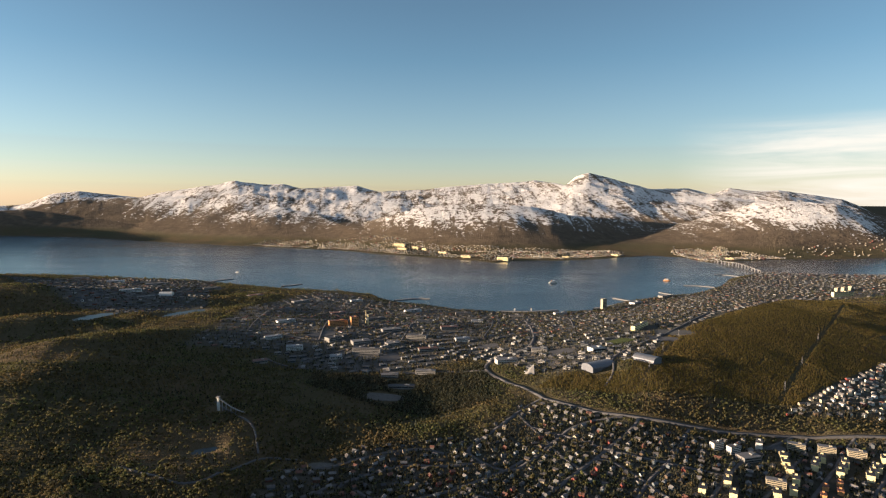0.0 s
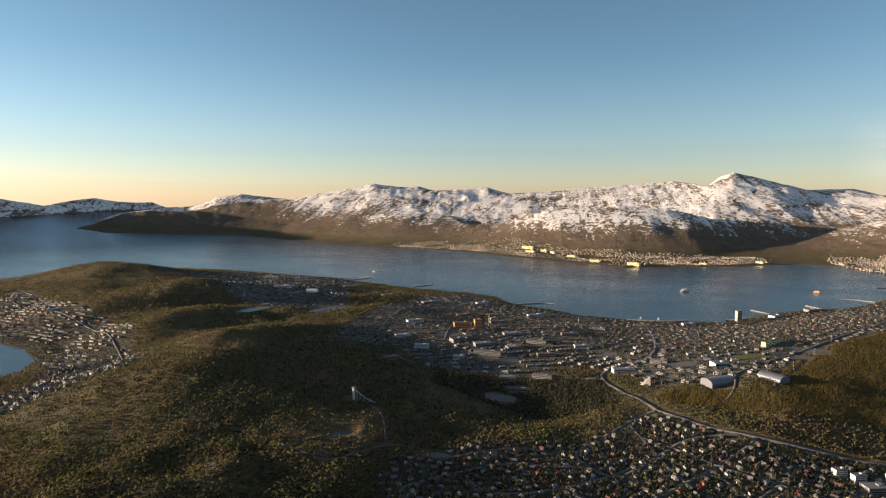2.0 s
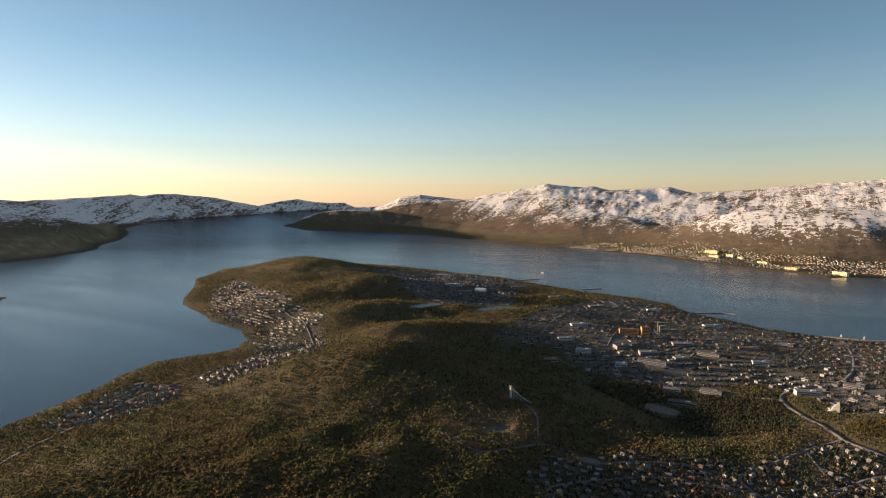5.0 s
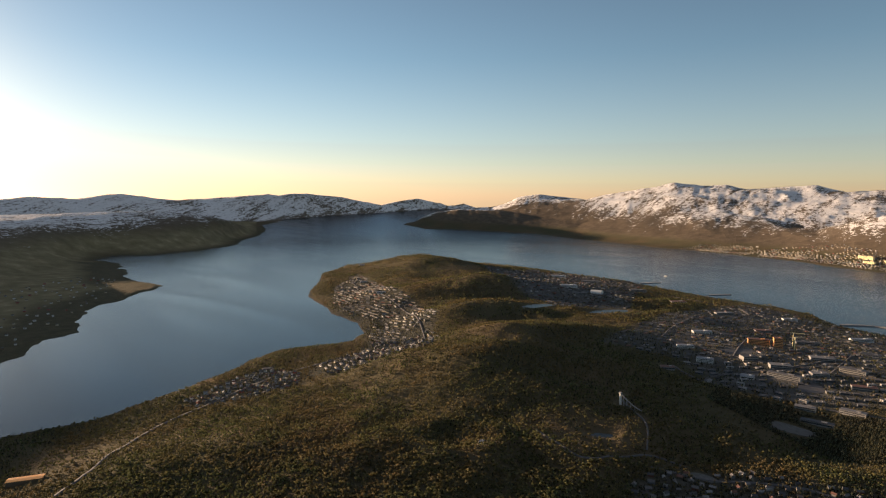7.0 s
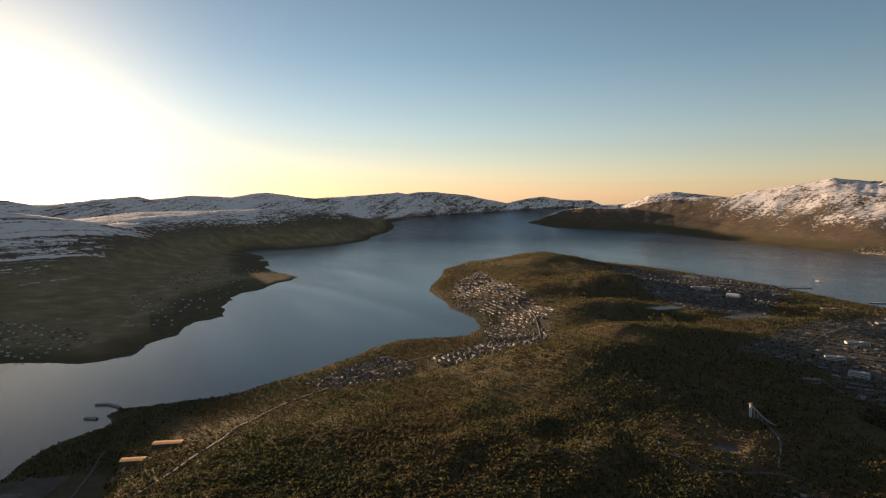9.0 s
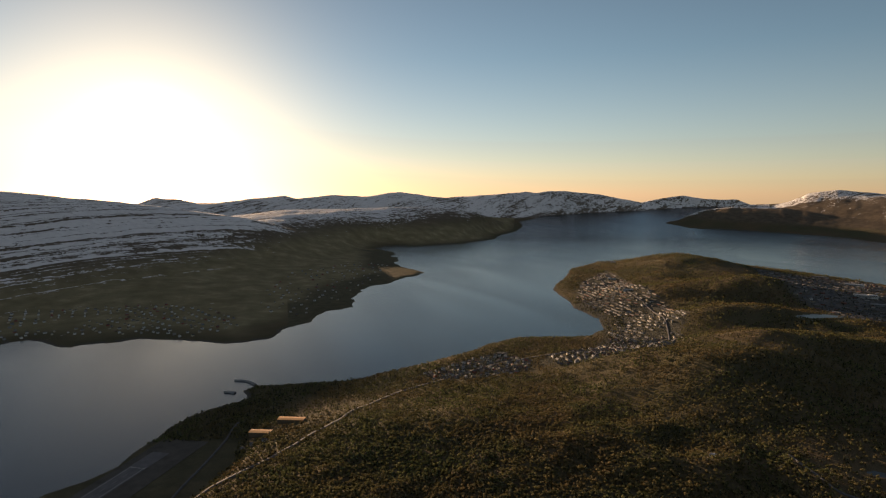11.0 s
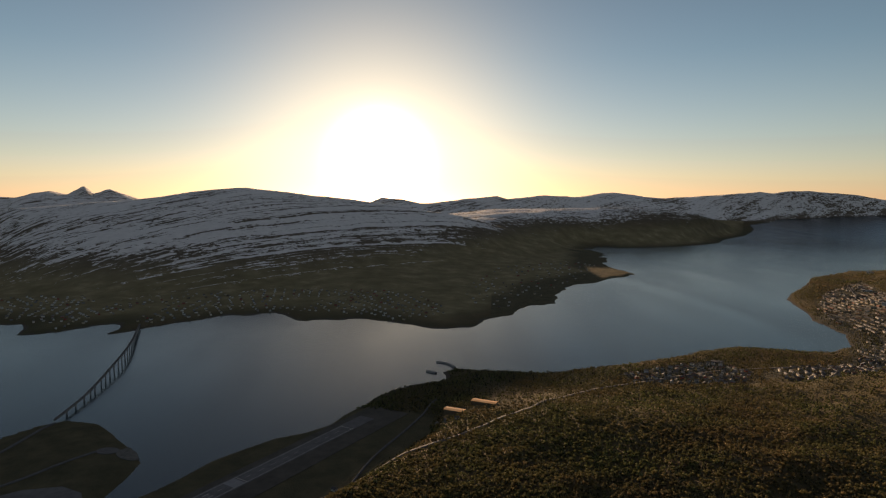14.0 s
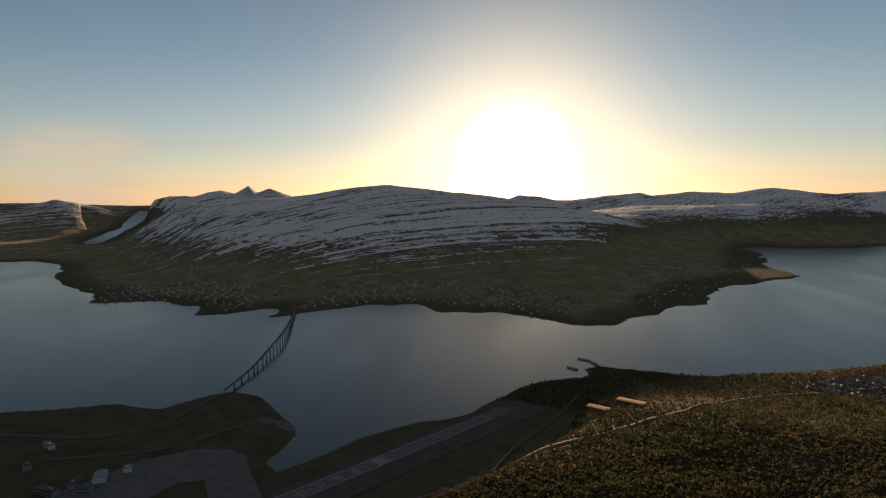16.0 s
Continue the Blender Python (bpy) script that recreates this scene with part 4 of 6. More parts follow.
def settle(outline, gap, tries, seed, road_gap=3.4, roads=True, inset=8, row=1.7, lean=0.5, swing=1.1):
    """Places for houses inside an outline, no two closer than gap, turned along the roads."""
    rng = np.random.default_rng(seed)
    line = np.array(outline, float)
    lo, hi = line.min(0), line.max(0)
    p = rng.uniform(lo, hi, (tries, 2))
    # blocks of about ninety metres, each with its own lie, and the houses drawn up in rows
    cell = np.floor(p / 90 + 0.35 * np.stack([np.sin(p[:, 1] / 60), np.cos(p[:, 0] / 70)], -1))
    way = lean + (lattice(cell[:, 0], cell[:, 1], seed) - 0.5) * swing
    way = np.where((lattice(cell[:, 0], cell[:, 1], seed + 9) > 0.75) & (swing > 0.6), way + math.pi / 2, way)
    c, s = np.cos(way), np.sin(way)
    u, v = p[:, 0] * c + p[:, 1] * s, -p[:, 0] * s + p[:, 1] * c
    v = np.round(v / (gap * row)) * gap * row
    p = np.stack([u * c - v * s, u * s + v * c], -1) + rng.normal(0, 0.35, p.shape)
    keep = inside_by(p[:, 0], p[:, 1], line) > 1
    if roads:
        keep &= inside_by(p[:, 0], p[:, 1], ISLAND) > inset
    p, way = p[keep], way[keep]
    if roads:
        d, lie = near_road(p[:, 0], p[:, 1])
        way = np.where(d > 12, way, lie)
        keep = d > road_gap
        for lot in WOODLOTS:
            keep &= inside_by(p[:, 0], p[:, 1], lot) < 0
        for lx, ly, la, lb, turn, level in LAKES:
            keep &= np.hypot(p[:, 0] - lx, p[:, 1] - ly) > la + 6
        p, way = p[keep], way[keep]
    cells, out = {}, []
    for (x, y), a in zip(p, way):
        key = (int(x // gap), int(y // gap))
        if all(math.hypot(x - u, y - v) >= gap for i in (-1, 0, 1) for j in (-1, 0, 1) for u, v in cells.get((key[0] + i, key[1] + j), ())):
            cells.setdefault(key, []).append((x, y))
            out.append((x, y, a))
    return np.array(out)


TAKEN = []  # grounds of the large buildings: x, y, reach


def clear_of_large(p):
    keep = np.ones(len(p), bool)
    for x, y, reach in TAKEN:
        keep &= np.hypot(p[:, 0] - x, p[:, 1] - y) > reach
    return p[keep]


# ---- large buildings ----
def make_block(name, w, d, h, storeys, wall, roof, label, group=""):
    """A flat-roofed building: walls, parapet roof, a roof hut, and a band of windows on each storey."""
    ob = tagged(new(name), label, "building", group)
    part("wall", box_mesh(w, d, -2, h, bevel=0.05), wall, ob)
    rim = box_mesh(w + 0.2, d + 0.2, h, h + 0.3, bevel=0.05)
    part("roof", rim, roof, ob)
    part("roof_hut", box_mesh(w * 0.18, d * 0.35, h + 0.3, h + 1.1, w * 0.2, 0), wall, ob)
    for s in range(storeys):
        z = (s + 0.35) * h / storeys
        for side in (-1, 1):
            part("window_band", box_mesh(w * 0.92, 0.08, z, z + h / storeys * 0.42, 0, side * (d / 2 + 0.01)), M_GLASS, ob)
    return ob


def make_hall(name, w, d, h, rise, wall, roof, label):
    """A long hall with an arched roof."""
    ob = tagged(new(name), label, "hall")
    bm, n = bmesh.new(), 14
    rings = []
    for sx in (-1, 1):
        ring = [bm.verts.new((sx * w / 2, -d / 2, -2))]
        ring += [bm.verts.new((sx * w / 2, -d / 2 * math.cos(math.pi * k / n), h + rise * math.sin(math.pi * k / n))) for k in range(n + 1)]
        ring.append(bm.verts.new((sx * w / 2, d / 2, -2)))
        rings.append(ring)
        bm.faces.new(ring if sx > 0 else ring[::-1])
    for k in (0, n + 1):
        bm.faces.new((rings[0][k], rings[1][k], rings[1][k + 1], rings[0][k + 1]))
    part("wall", bm, wall, ob)
    bm = bmesh.new()
    shells = [[[bm.verts.new((sx * (w / 2 + 0.3), -(d / 2 + 0.3 + t) * math.cos(math.pi * k / n), h + 0.05 + (rise + t) * math.sin(math.pi * k / n))) for k in range(n + 1)] for sx in (-1, 1)] for t in (0, 0.25)]
    for k in range(n):
        (a, b), (c, e) = shells
        bm.faces.new((c[k], e[k], e[k + 1], c[k + 1]))
        bm.faces.new((a[k + 1], b[k + 1], b[k], a[k]))
        bm.faces.new((a[k], c[k], c[k + 1], a[k + 1]))
        bm.faces.new((b[k + 1], e[k + 1], e[k], b[k]))
    bmesh.ops.recalc_face_normals(bm, faces=bm.faces)
    part("roof", bm, roof, ob)
    for k in range(1, 5):
        part("rib", box_mesh(0.25, d + 0.8, h - 1.2, h + 0.2, (k / 5 - 0.5) * w, 0), wall, ob)
    return ob


def stand(ob, x, y, turn, reach=None, sink=0.0):
    """Sets a thing on the ground."""
    ob.matrix_basis = pose(x, y, on_ground(x, y) - sink, 0, 0, turn)
    if reach:
        TAKEN.append((x, y, reach))
    return ob


M_CONCRETE = material("concrete", plain_look((0.22, 0.215, 0.21), 0.85, 0.2, 0.4))
M_YELLOW = material("yellow_render", plain_look((0.74, 0.62, 0.34), 0.7, 0.1, 0.5))
M_ORANGE = material("brick_orange", plain_look((0.55, 0.27, 0.12), 0.8, 0.2, 0.5))
M_METAL = material("sheet_metal", plain_look((0.13, 0.14, 0.16), 0.5, 0.15, 0.5, 0.2))
M_WHITE = material("white_paint", plain_look((0.48, 0.48, 0.46), 0.55, 0.08, 0.5))
M_RUST = material("orange_roof", plain_look((0.6, 0.26, 0.07), 0.6, 0.2, 0.4))

# apartment blocks beside the main road
ROWS = [(224, 474, 20, 0), (235, 468, 20, 0), (261, 478, 60, 0), (261, 435, 68, 1), (265, 447, 68, 1), (270, 459, 68, 1), (292, 479, -25, 2),
        (287, 446, 60, 1), (293, 453, 60, 1), (302, 461, 60, 1), (314, 474, -25, 2), (300, 436, 60, 1), (308, 444, 60, 1), (314, 451, 60, 1),
        (331, 463, -25, 2), (318, 429, 60, 1), (325, 435, 60, 1), (332, 441, 60, 1), (347, 454, 60, 1), (211, 426, 65, 1), (206, 417, 65, 1),
        (240, 415, -25, 2), (233, 401, 65, 1), (184, 407, 60, 1), (202, 399, 60, 1), (275, 414, 60, 3), (290, 421, 60, 3), (266, 402, 60, 3), (282, 408, 60, 3), (258, 421, 60, 1), (248, 407, 60, 1)]
KINDS = [make_block("apartment_block", 10, 5.2, 6.0, 4, M_WHITE, M_ROOFS[1], "white-rendered apartment block with rows of windows", "blocks by the main road"),
         make_block("apartment_block", 9.5, 5.0, 5.0, 3, M_YELLOW, M_ROOFS[0], "pale yellow low apartment block with a dark flat roof", "blocks by the main road"),
         make_block("apartment_block", 13, 5.6, 5.8, 4, M_WALLS[1], M_ROOFS[3], "cream apartment block with rows of windows", "blocks by the main road"),
         make_block("apartment_block", 6.5, 4.0, 3.0, 2, M_ORANGE, M_ROOFS[2], "orange-brown terraced block with a flat roof", "blocks by the main road")]
first = [True] * 4
for x, y, turn, kind in ROWS:
    if first[kind]:
        stand(KINDS[kind], x, y, turn, 8.5)
        first[kind] = False
    else:
        TAKEN.append((x, y, 8.5))
        copy_thing(KINDS[kind], pose(x, y, on_ground(x, y), 0, 0, turn))
stand(make_block("shopping_centre", 16, 10, 4, 2, M_WALLS[3], M_ROOFS[3], "broad white shopping centre with a flat grey roof"), 241, 456, 15, 13)
stand(make_block("college_building", 30, 10, 9, 4, M_ORANGE, M_ROOFS[2], "tall orange-brick university building catching the sun"), -170, 960, 20, 20)
stand(make_block("college_tower", 12, 12, 15, 6, M_ORANGE, M_ROOFS[2], "square orange-brick tower of the university"), -144, 962, 20, 10)
stand(make_block("harbour_tower", 10, 8, 22, 8, M_WALLS[1], M_ROOFS[1], "slim sunlit tower block beside the harbour"), 338, 1244, 20, 9)
stand(make_hall("sports_hall", 34, 18, 2.2, 4.5, M_METAL, M_METAL, "arched sports hall with a pale metal roof"), 174, 655, 30, 24)
stand(make_hall("sports_hall", 26, 16, 2.2, 4, M_METAL, M_METAL, "arched ice hall with a pale metal roof"), 229, 658, -50, 18)
stand(make_block("warehouse", 18, 13, 5, 1, M_WHITE, M_METAL, "white warehouse with a broad metal roof"), 189, 724, 20, 14)
stand(make_block("school", 26, 12, 4, 2, M_WHITE, M_ROOFS[3], "long white school with stepped flat roofs"), 78, 720, 12, 17)
stand(make_block("school", 20, 9, 4, 2, M_WALLS[3], M_ROOFS[3], "pale grey school with a flat roof"), 124, 754, -15, 14)
stand(make_block("apartment_slab", 46, 6, 7, 3, M_YELLOW, M_ROOFS[1], "long yellow apartment slab catching the sun"), 279, 838, 50, 26)
stand(make_block("apartment_slab", 50, 8, 9, 4, M_YELLOW, M_ROOFS[1], "long yellow slab block on the hillside"), 866, 1285, 10, 30)
for k, (x, y) in enumerate([(929, 1399), (954, 1413), (979, 1424)]):
    stand(make_block("tower_block", 8, 8, 10, 6, M_WALLS[1], M_ROOFS[1], "cream tower block above the town"), x, y, 20, 9)
M_PALE = M_WALLS[3]
for x, y, w, d, h, turn, mat in [
        (-205, 815, 22, 12, 7, 15, M_WHITE), (-102, 791, 38, 9, 8, -5, M_CONCRETE), (-140, 772, 16, 14, 4, 10, M_WHITE), (-62, 689, 20, 8, 5, 5, M_PALE),
        (-20, 703, 24, 9, 5, -8, M_CONCRETE), (-46, 658, 30, 8, 4, 0, M_PALE), (-117, 842, 26, 14, 6, 25, M_CONCRETE), (-38, 871, 30, 12, 6, -10, M_PALE),
        (28, 847, 20, 12, 5, 10, M_WHITE), (-231, 743, 18, 10, 4, 30, M_PALE), (-70, 829, 20, 12, 5, 30, M_CONCRETE), (-20, 798, 26, 10, 6, 15, M_PALE),
        (-160, 860, 20, 14, 6, 40, M_PALE), (-250, 869, 24, 10, 5, 30, M_WHITE), (-80, 919, 30, 14, 6, 20, M_CONCRETE), (10, 928, 26, 12, 5, 10, M_PALE),
        (-260, 979, 30, 12, 5, 35, M_WHITE), (-120, 1060, 34, 12, 5, 20, M_PALE), (-30, 998, 24, 14, 5, 5, M_CONCRETE), (60, 1036, 20, 12, 5, 0, M_WHITE),
        (-200, 1130, 30, 14, 5, 30, M_CONCRETE), (-60, 1181, 34, 12, 5, 30, M_WHITE), (40, 1160, 30, 12, 5, 5, M_PALE), (140, 1129, 26, 10, 5, 0, M_CONCRETE),
        (230, 1159, 24, 12, 6, 10, M_WHITE), (-300, 1251, 36, 14, 6, 40, M_PALE), (-190, 1300, 26, 12, 5, 30, M_WHITE), (-420, 1330, 34, 16, 5, 40, M_CONCRETE),
        (-558, 1434, 40, 18, 6, 30, M_PALE), (-729, 1508, 46, 18, 6, 25, M_CONCRETE), (-860, 1560, 40, 20, 6, 20, M_WHITE), (-1000, 1640, 40, 16, 6, 10, M_PALE),
        (-680, 1293, 40, 20, 6, 40, M_WHITE), (-614, 1227, 34, 18, 6, 30, M_CONCRETE), (420, 1290, 30, 14, 6, 40, M_WHITE), (520, 1391, 30, 14, 6, 30, M_PALE),
        (-1222, 1093, 20, 10, 4, 50, M_WHITE), (-995, 946, 22, 10, 4, 40, M_WHITE), (-1541, 1373, 16, 10, 6, 30, M_WHITE), (-690, 430, 14, 7, 3, 60, M_PALE)]:
    roof = M_ROOFS[(int(abs(x)) + int(y)) % 4] if mat is not M_WHITE else M_METAL
    words = {id(M_WHITE): "white flat-roofed commercial building among streets", id(M_CONCRETE): "grey concrete building with rows of windows", id(M_PALE): "pale grey office building with a flat roof"}[id(mat)]
    stand(make_block("office_building", w, d, h * 0.8, max(1, int(h / 2.2)), mat, roof, words, "buildings of the town"), x, y, turn, max(w, d) * 0.6)


def make_church():
    ob = tagged(new("church"), "pale concrete church with a steep pointed roof", "church")
    bm = bmesh.new()
    base = [bm.verts.new(p) for p in ((-5, -4, -2), (5, -4, -2), (5, 4, -2), (-5, 4, -2))]
    tip = [bm.verts.new((-3.4, 0, 11)), bm.verts.new((3.2, 0, 4.5))]
    bm.faces.new((base[0], base[1], tip[1], tip[0]))
    bm.faces.new((base[2], base[3], tip[0], tip[1]))
    bm.faces.new((base[1], base[2], tip[1]))
    bm.faces.new((base[3], base[0], tip[0]))
    part("roof", bm, M_CONCRETE, ob)
    part("porch", box_mesh(3, 3, -2, 2.2, 6, 0), M_WHITE, ob)
    part("cross", box_mesh(0.15, 0.15, 10.8, 12.4, -3.4, 0), M_METAL, ob)
    return ob


stand(make_church(), 100, 665, 160, 8)


def make_ski_jump():
    ob = tagged(new("ski_jump"), "white ski-jump tower with its in-run on a wooded hill", "ski jump")
    part("tower", box_mesh(2.0, 2.0, -2, 12, bevel=0.1), M_WHITE, ob)
    part("cabin", box_mesh(3.0, 2.8, 12, 13.6, bevel=0.1), M_CONCRETE, ob)
    bm = bmesh.new()
    rings = [[bm.verts.new((1 + 26 * k / 14, e, 11.5 * (1 - k / 14) ** 1.7 + 0.4 + up)) for e, up in ((-0.9, 0), (0.9, 0), (0.9, 0.35), (-0.9, 0.35))] for k in range(15)]
    for a, b in zip(rings, rings[1:]):
        for k in range(4):
            bm.faces.new((a[k], a[(k + 1) % 4], b[(k + 1) % 4], b[k]))
    bm.faces.new(rings[0][::-1]), bm.faces.new(rings[-1])
    bmesh.ops.recalc_face_normals(bm, faces=bm.faces)
    part("in_run", bm, M_CONCRETE, ob)
    for k in (0.12, 0.27, 0.45, 0.65):
        part("strut", box_mesh(0.35, 1.4, -2, 11.5 * (1 - k) ** 1.7 + 0.3, 1 + 26 * k, 0), M_CONCRETE, ob)
    return ob


stand(make_ski_jump(), -209, 545, -12, 12)
stand(make_block("hill_hut", 4, 3, 2.2, 1, M_WHITE, M_METAL, "small white technical hut on the wooded hilltop"), -248, 352, 20, 5)
stand(make_block("hill_hut", 5, 4, 2.5, 1, M_WHITE, M_METAL, "white hut in the hillside wood"), -692, 1137, 20, 5)
stand(make_hall("air_dome", 26, 22, 1, 7, M_WHITE, M_WHITE, "white inflated sports dome beside the harbour quarter"), -601, 1289, 10, 16)
for x, y, turn, w in [(-514, 60, 60, 20), (-528, 92, 60, 26)]:
    hangar = tagged(new("hangar"), "long shed with an orange sheet-metal roof by the runway", "hangar", "sheds by the runway")
    part("wall", gable_walls(w / 2, 4.0, 3.0, 0.3), M_WALLS[4], hangar)
    part("roof", gable_roof(w / 2, 4.0, 3.0, 0.3, 0.4, 0.25), M_RUST, hangar)
    part("gate", box_mesh(0.12, 4, 0, 2.8, w / 2 + 0.05, 0), M_METAL, hangar)
    stand(hangar, x, y, turn, w * 0.55)
for x, y, turn in [(-495, 50, 40), (-488, 60, 60), (-500, 42, 20), (-355, -66, 20), (-360, -60, 60), (-380, -45, 50)]:
    h = copy_thing(HOUSE_KINDS[rnd.choice([0, 1, 4])], pose(x, y, on_ground(x, y), 0, 0, turn))
    TAKEN.append((x, y, 4))

# ---- airfield ----
def strip_mesh(a, b, width, z, thick=0.2):
    a, b = Vector(a), Vector(b)
    d = b - a
    n = Vector((-d.y, d.x)).normalized() * width / 2
    bm = bmesh.new()
    lo = [bm.verts.new((p.x, p.y, z - thick)) for p in (a - n, b - n, b + n, a + n)]
    hi = [bm.verts.new((p.x, p.y, z)) for p in (a - n, b - n, b + n, a + n)]
    bm.faces.new(hi)
    for k in range(4):
        bm.faces.new((lo[k], lo[(k + 1) % 4], hi[(k + 1) % 4], hi[k]))
    return bm


M_TARMAC = material("runway_tarmac", plain_look((0.11, 0.108, 0.11), 0.8, 0.2, 0.15))
M_PAINT = material("worn_white_paint", plain_look((0.28, 0.275, 0.26), 0.8, 0.2, 0.4))
runway = tagged(new("runway"), "grey tarmac runway with worn white markings beside the shore", "runway", kind="structure")
RA, RB = Vector((-262, -222)), Vector((-530, -26))
along = (RB - RA).normalized()
across = Vector((-along.y, along.x))
part("tarmac", strip_mesh(RA, RB, 17, 4.5), M_TARMAC, runway)
part("shoulder", strip_mesh(RA - across * 8, RB - across * 6 + along * 30, 46, 4.35), material("runway_verge", plain_look((0.075, 0.068, 0.06), 0.9, 0.25, 0.08)), runway)
for s in (-1, 1):
    part("edge_line", strip_mesh(RA + across * 6.6 * s, RB + across * 6.6 * s - along * 30, 0.5, 4.53), M_PAINT, runway)
for k in range(22):
    p = RA + along * (10 + 13 * k)
    part("centre_dash", strip_mesh(p, p + along * 6, 0.35, 4.53), M_PAINT, runway)
MARK = RA + along * 175
part("threshold_bar", strip_mesh(MARK + across * 6.6, MARK - across * 6.6, 0.9, 4.53), M_PAINT, runway)
part("threshold_panel", strip_mesh(MARK - along * 12, MARK - along * 1.5, 12.5, 4.52), material("pale_panel", plain_look((0.17, 0.17, 0.18), 0.7, 0.1, 0.3)), runway)
part("end_bar", strip_mesh(RB - along * 32 + across * 8, RB - along * 32 - across * 8, 0.8, 4.53), M_PAINT, runway)
for k in range(4):
    p = MARK - along * (34 + 16 * k)
    for s in (-1, 1):
        part("touchdown_mark", strip_mesh(p + across * 2.4 * s, p + across * 2.4 * s + along * 6, 1.1, 4.53), M_PAINT, runway)
apron = tagged(new("apron"), "broad grey tarmac apron of the airfield", "pavement", kind="structure")
bm = bmesh.new()
ring = [bm.verts.new((x, y, 4.4)) for x, y in ((-280, -330), (-303, -345), (-375, -312), (-400, -280), (-404, -252), (-392, -232), (-374, -222), (-330, -190), (-300, -210), (-350, -245), (-340, -262), (-280, -280))]
bm.faces.new(ring)
part("tarmac", bm, M_TARMAC, apron)
for x, y, w, d, turn, kind in [(-340, -322, 14, 9, 30, 1), (-356, -311, 7, 6, 30, 0), (-330, -335, 14, 5, 20, 2), (-316, -345, 20, 6, 75, 2), (-381, -400, 12, 5, 60, 0), (-350, -392, 10, 6, 40, 2), (-322, -320, 9, 5, 100, 2)]:
    ob = make_hall("hangar", w, d, 3, 2, M_WHITE, M_METAL, "pale arched aircraft hangar on the apron") if kind == 1 else make_block("terminal_building", w, d, 4, 2, M_WHITE if kind == 0 else M_CONCRETE, M_ROOFS[3] if kind == 0 else M_ROOFS[0], "white terminal building with a flat roof" if kind == 0 else "low concrete terminal wing with a dark roof")
    stand(ob, x, y, turn, 9)
TAKEN.append((-350, -320, 60))


# ---- bridges ----
def make_bridge(points, width, tops, spacing, pier, label):
    """A road bridge along a line: deck slab, two parapets, a row of piers with caps. tops: share of the way, height of the deck."""
    ob = tagged(new("bridge"), label, "bridge")
    line = densify(points, 6.0)
    s = np.r_[0, np.cumsum(np.linalg.norm(np.diff(line, axis=0), axis=1))]
    u = s / s[-1]
    z = np.interp(u, *zip(*tops))
    z = np.convolve(np.pad(z, 4, "edge"), np.ones(9) / 9, "valid")
    d = np.gradient(line, axis=0)
    d /= np.linalg.norm(d, axis=1, keepdims=True)
    n = np.stack([-d[:, 1], d[:, 0]], -1)

    def sweep(lo, hi, za, zb):
        rows = [np.c_[line + n * lo, z + za], np.c_[line + n * lo, z + zb], np.c_[line + n * hi, z + zb], np.c_[line + n * hi, z + za]]
        m, i = len(line), np.arange(len(line) - 1)
        f = np.concatenate([np.stack([k * m + i, ((k + 1) % 4) * m + i, ((k + 1) % 4) * m + i + 1, k * m + i + 1], -1) for k in range(4)])
        return mesh_of("sweep", np.concatenate(rows), f)

    part("deck", sweep(-width / 2, width / 2, -0.9, 0), M_CONCRETE, ob)
    part("carriageway", sweep(-width / 2 + 0.3, width / 2 - 0.3, 0.004, 0.06), M_ROAD, ob)
    for e in (-1, 1):
        part("parapet", sweep(e * width / 2 - 0.12, e * width / 2 + 0.12, 0.0, 0.6), M_CONCRETE, ob)
    for q in np.arange(spacing, s[-1] - spacing * 0.5, spacing):
        i = int(np.searchsorted(s, q))
        x, y, top = *line[i], z[i]
        if top < 1.5:
            continue
        bm = box_mesh(pier, pier * 1.5, -6, top - 0.9)
        bmesh.ops.transform(bm, matrix=pose(x, y, 0, 0, 0, math.degrees(math.atan2(d[i, 1], d[i, 0]))), verts=bm.verts)
        post = part("pier", bm, M_CONCRETE, ob)
        bm = box_mesh(pier * 1.2, width * 0.9, top - 1.7, top - 0.85)
        bmesh.ops.transform(bm, matrix=pose(x, y, 0, 0, 0, math.degrees(math.atan2(d[i, 1], d[i, 0]))), verts=bm.verts)
        part("cap", bm, M_CONCRETE, post)
    return ob


make_bridge([(-551, -335), (-590, -337), (-634, -341), (-700, -352), (-780, -366), (-860, -388), (-940, -415), (-1012, -438)], 2.4,
            [(0, 4), (0.15, 6), (0.45, 13), (0.6, 13), (0.9, 7), (1, 6)], 20, 0.9, "long concrete road bridge on slim piers across the sound")
make_bridge([(1012, 1890), (1016, 1950), (1020, 2040), (1012, 2130), (1000, 2230)], 4.0, [(0, 6), (0.45, 14), (0.6, 14), (1, 6)], 22, 2.0,
            "pale cantilever road bridge between the town and the far shore")


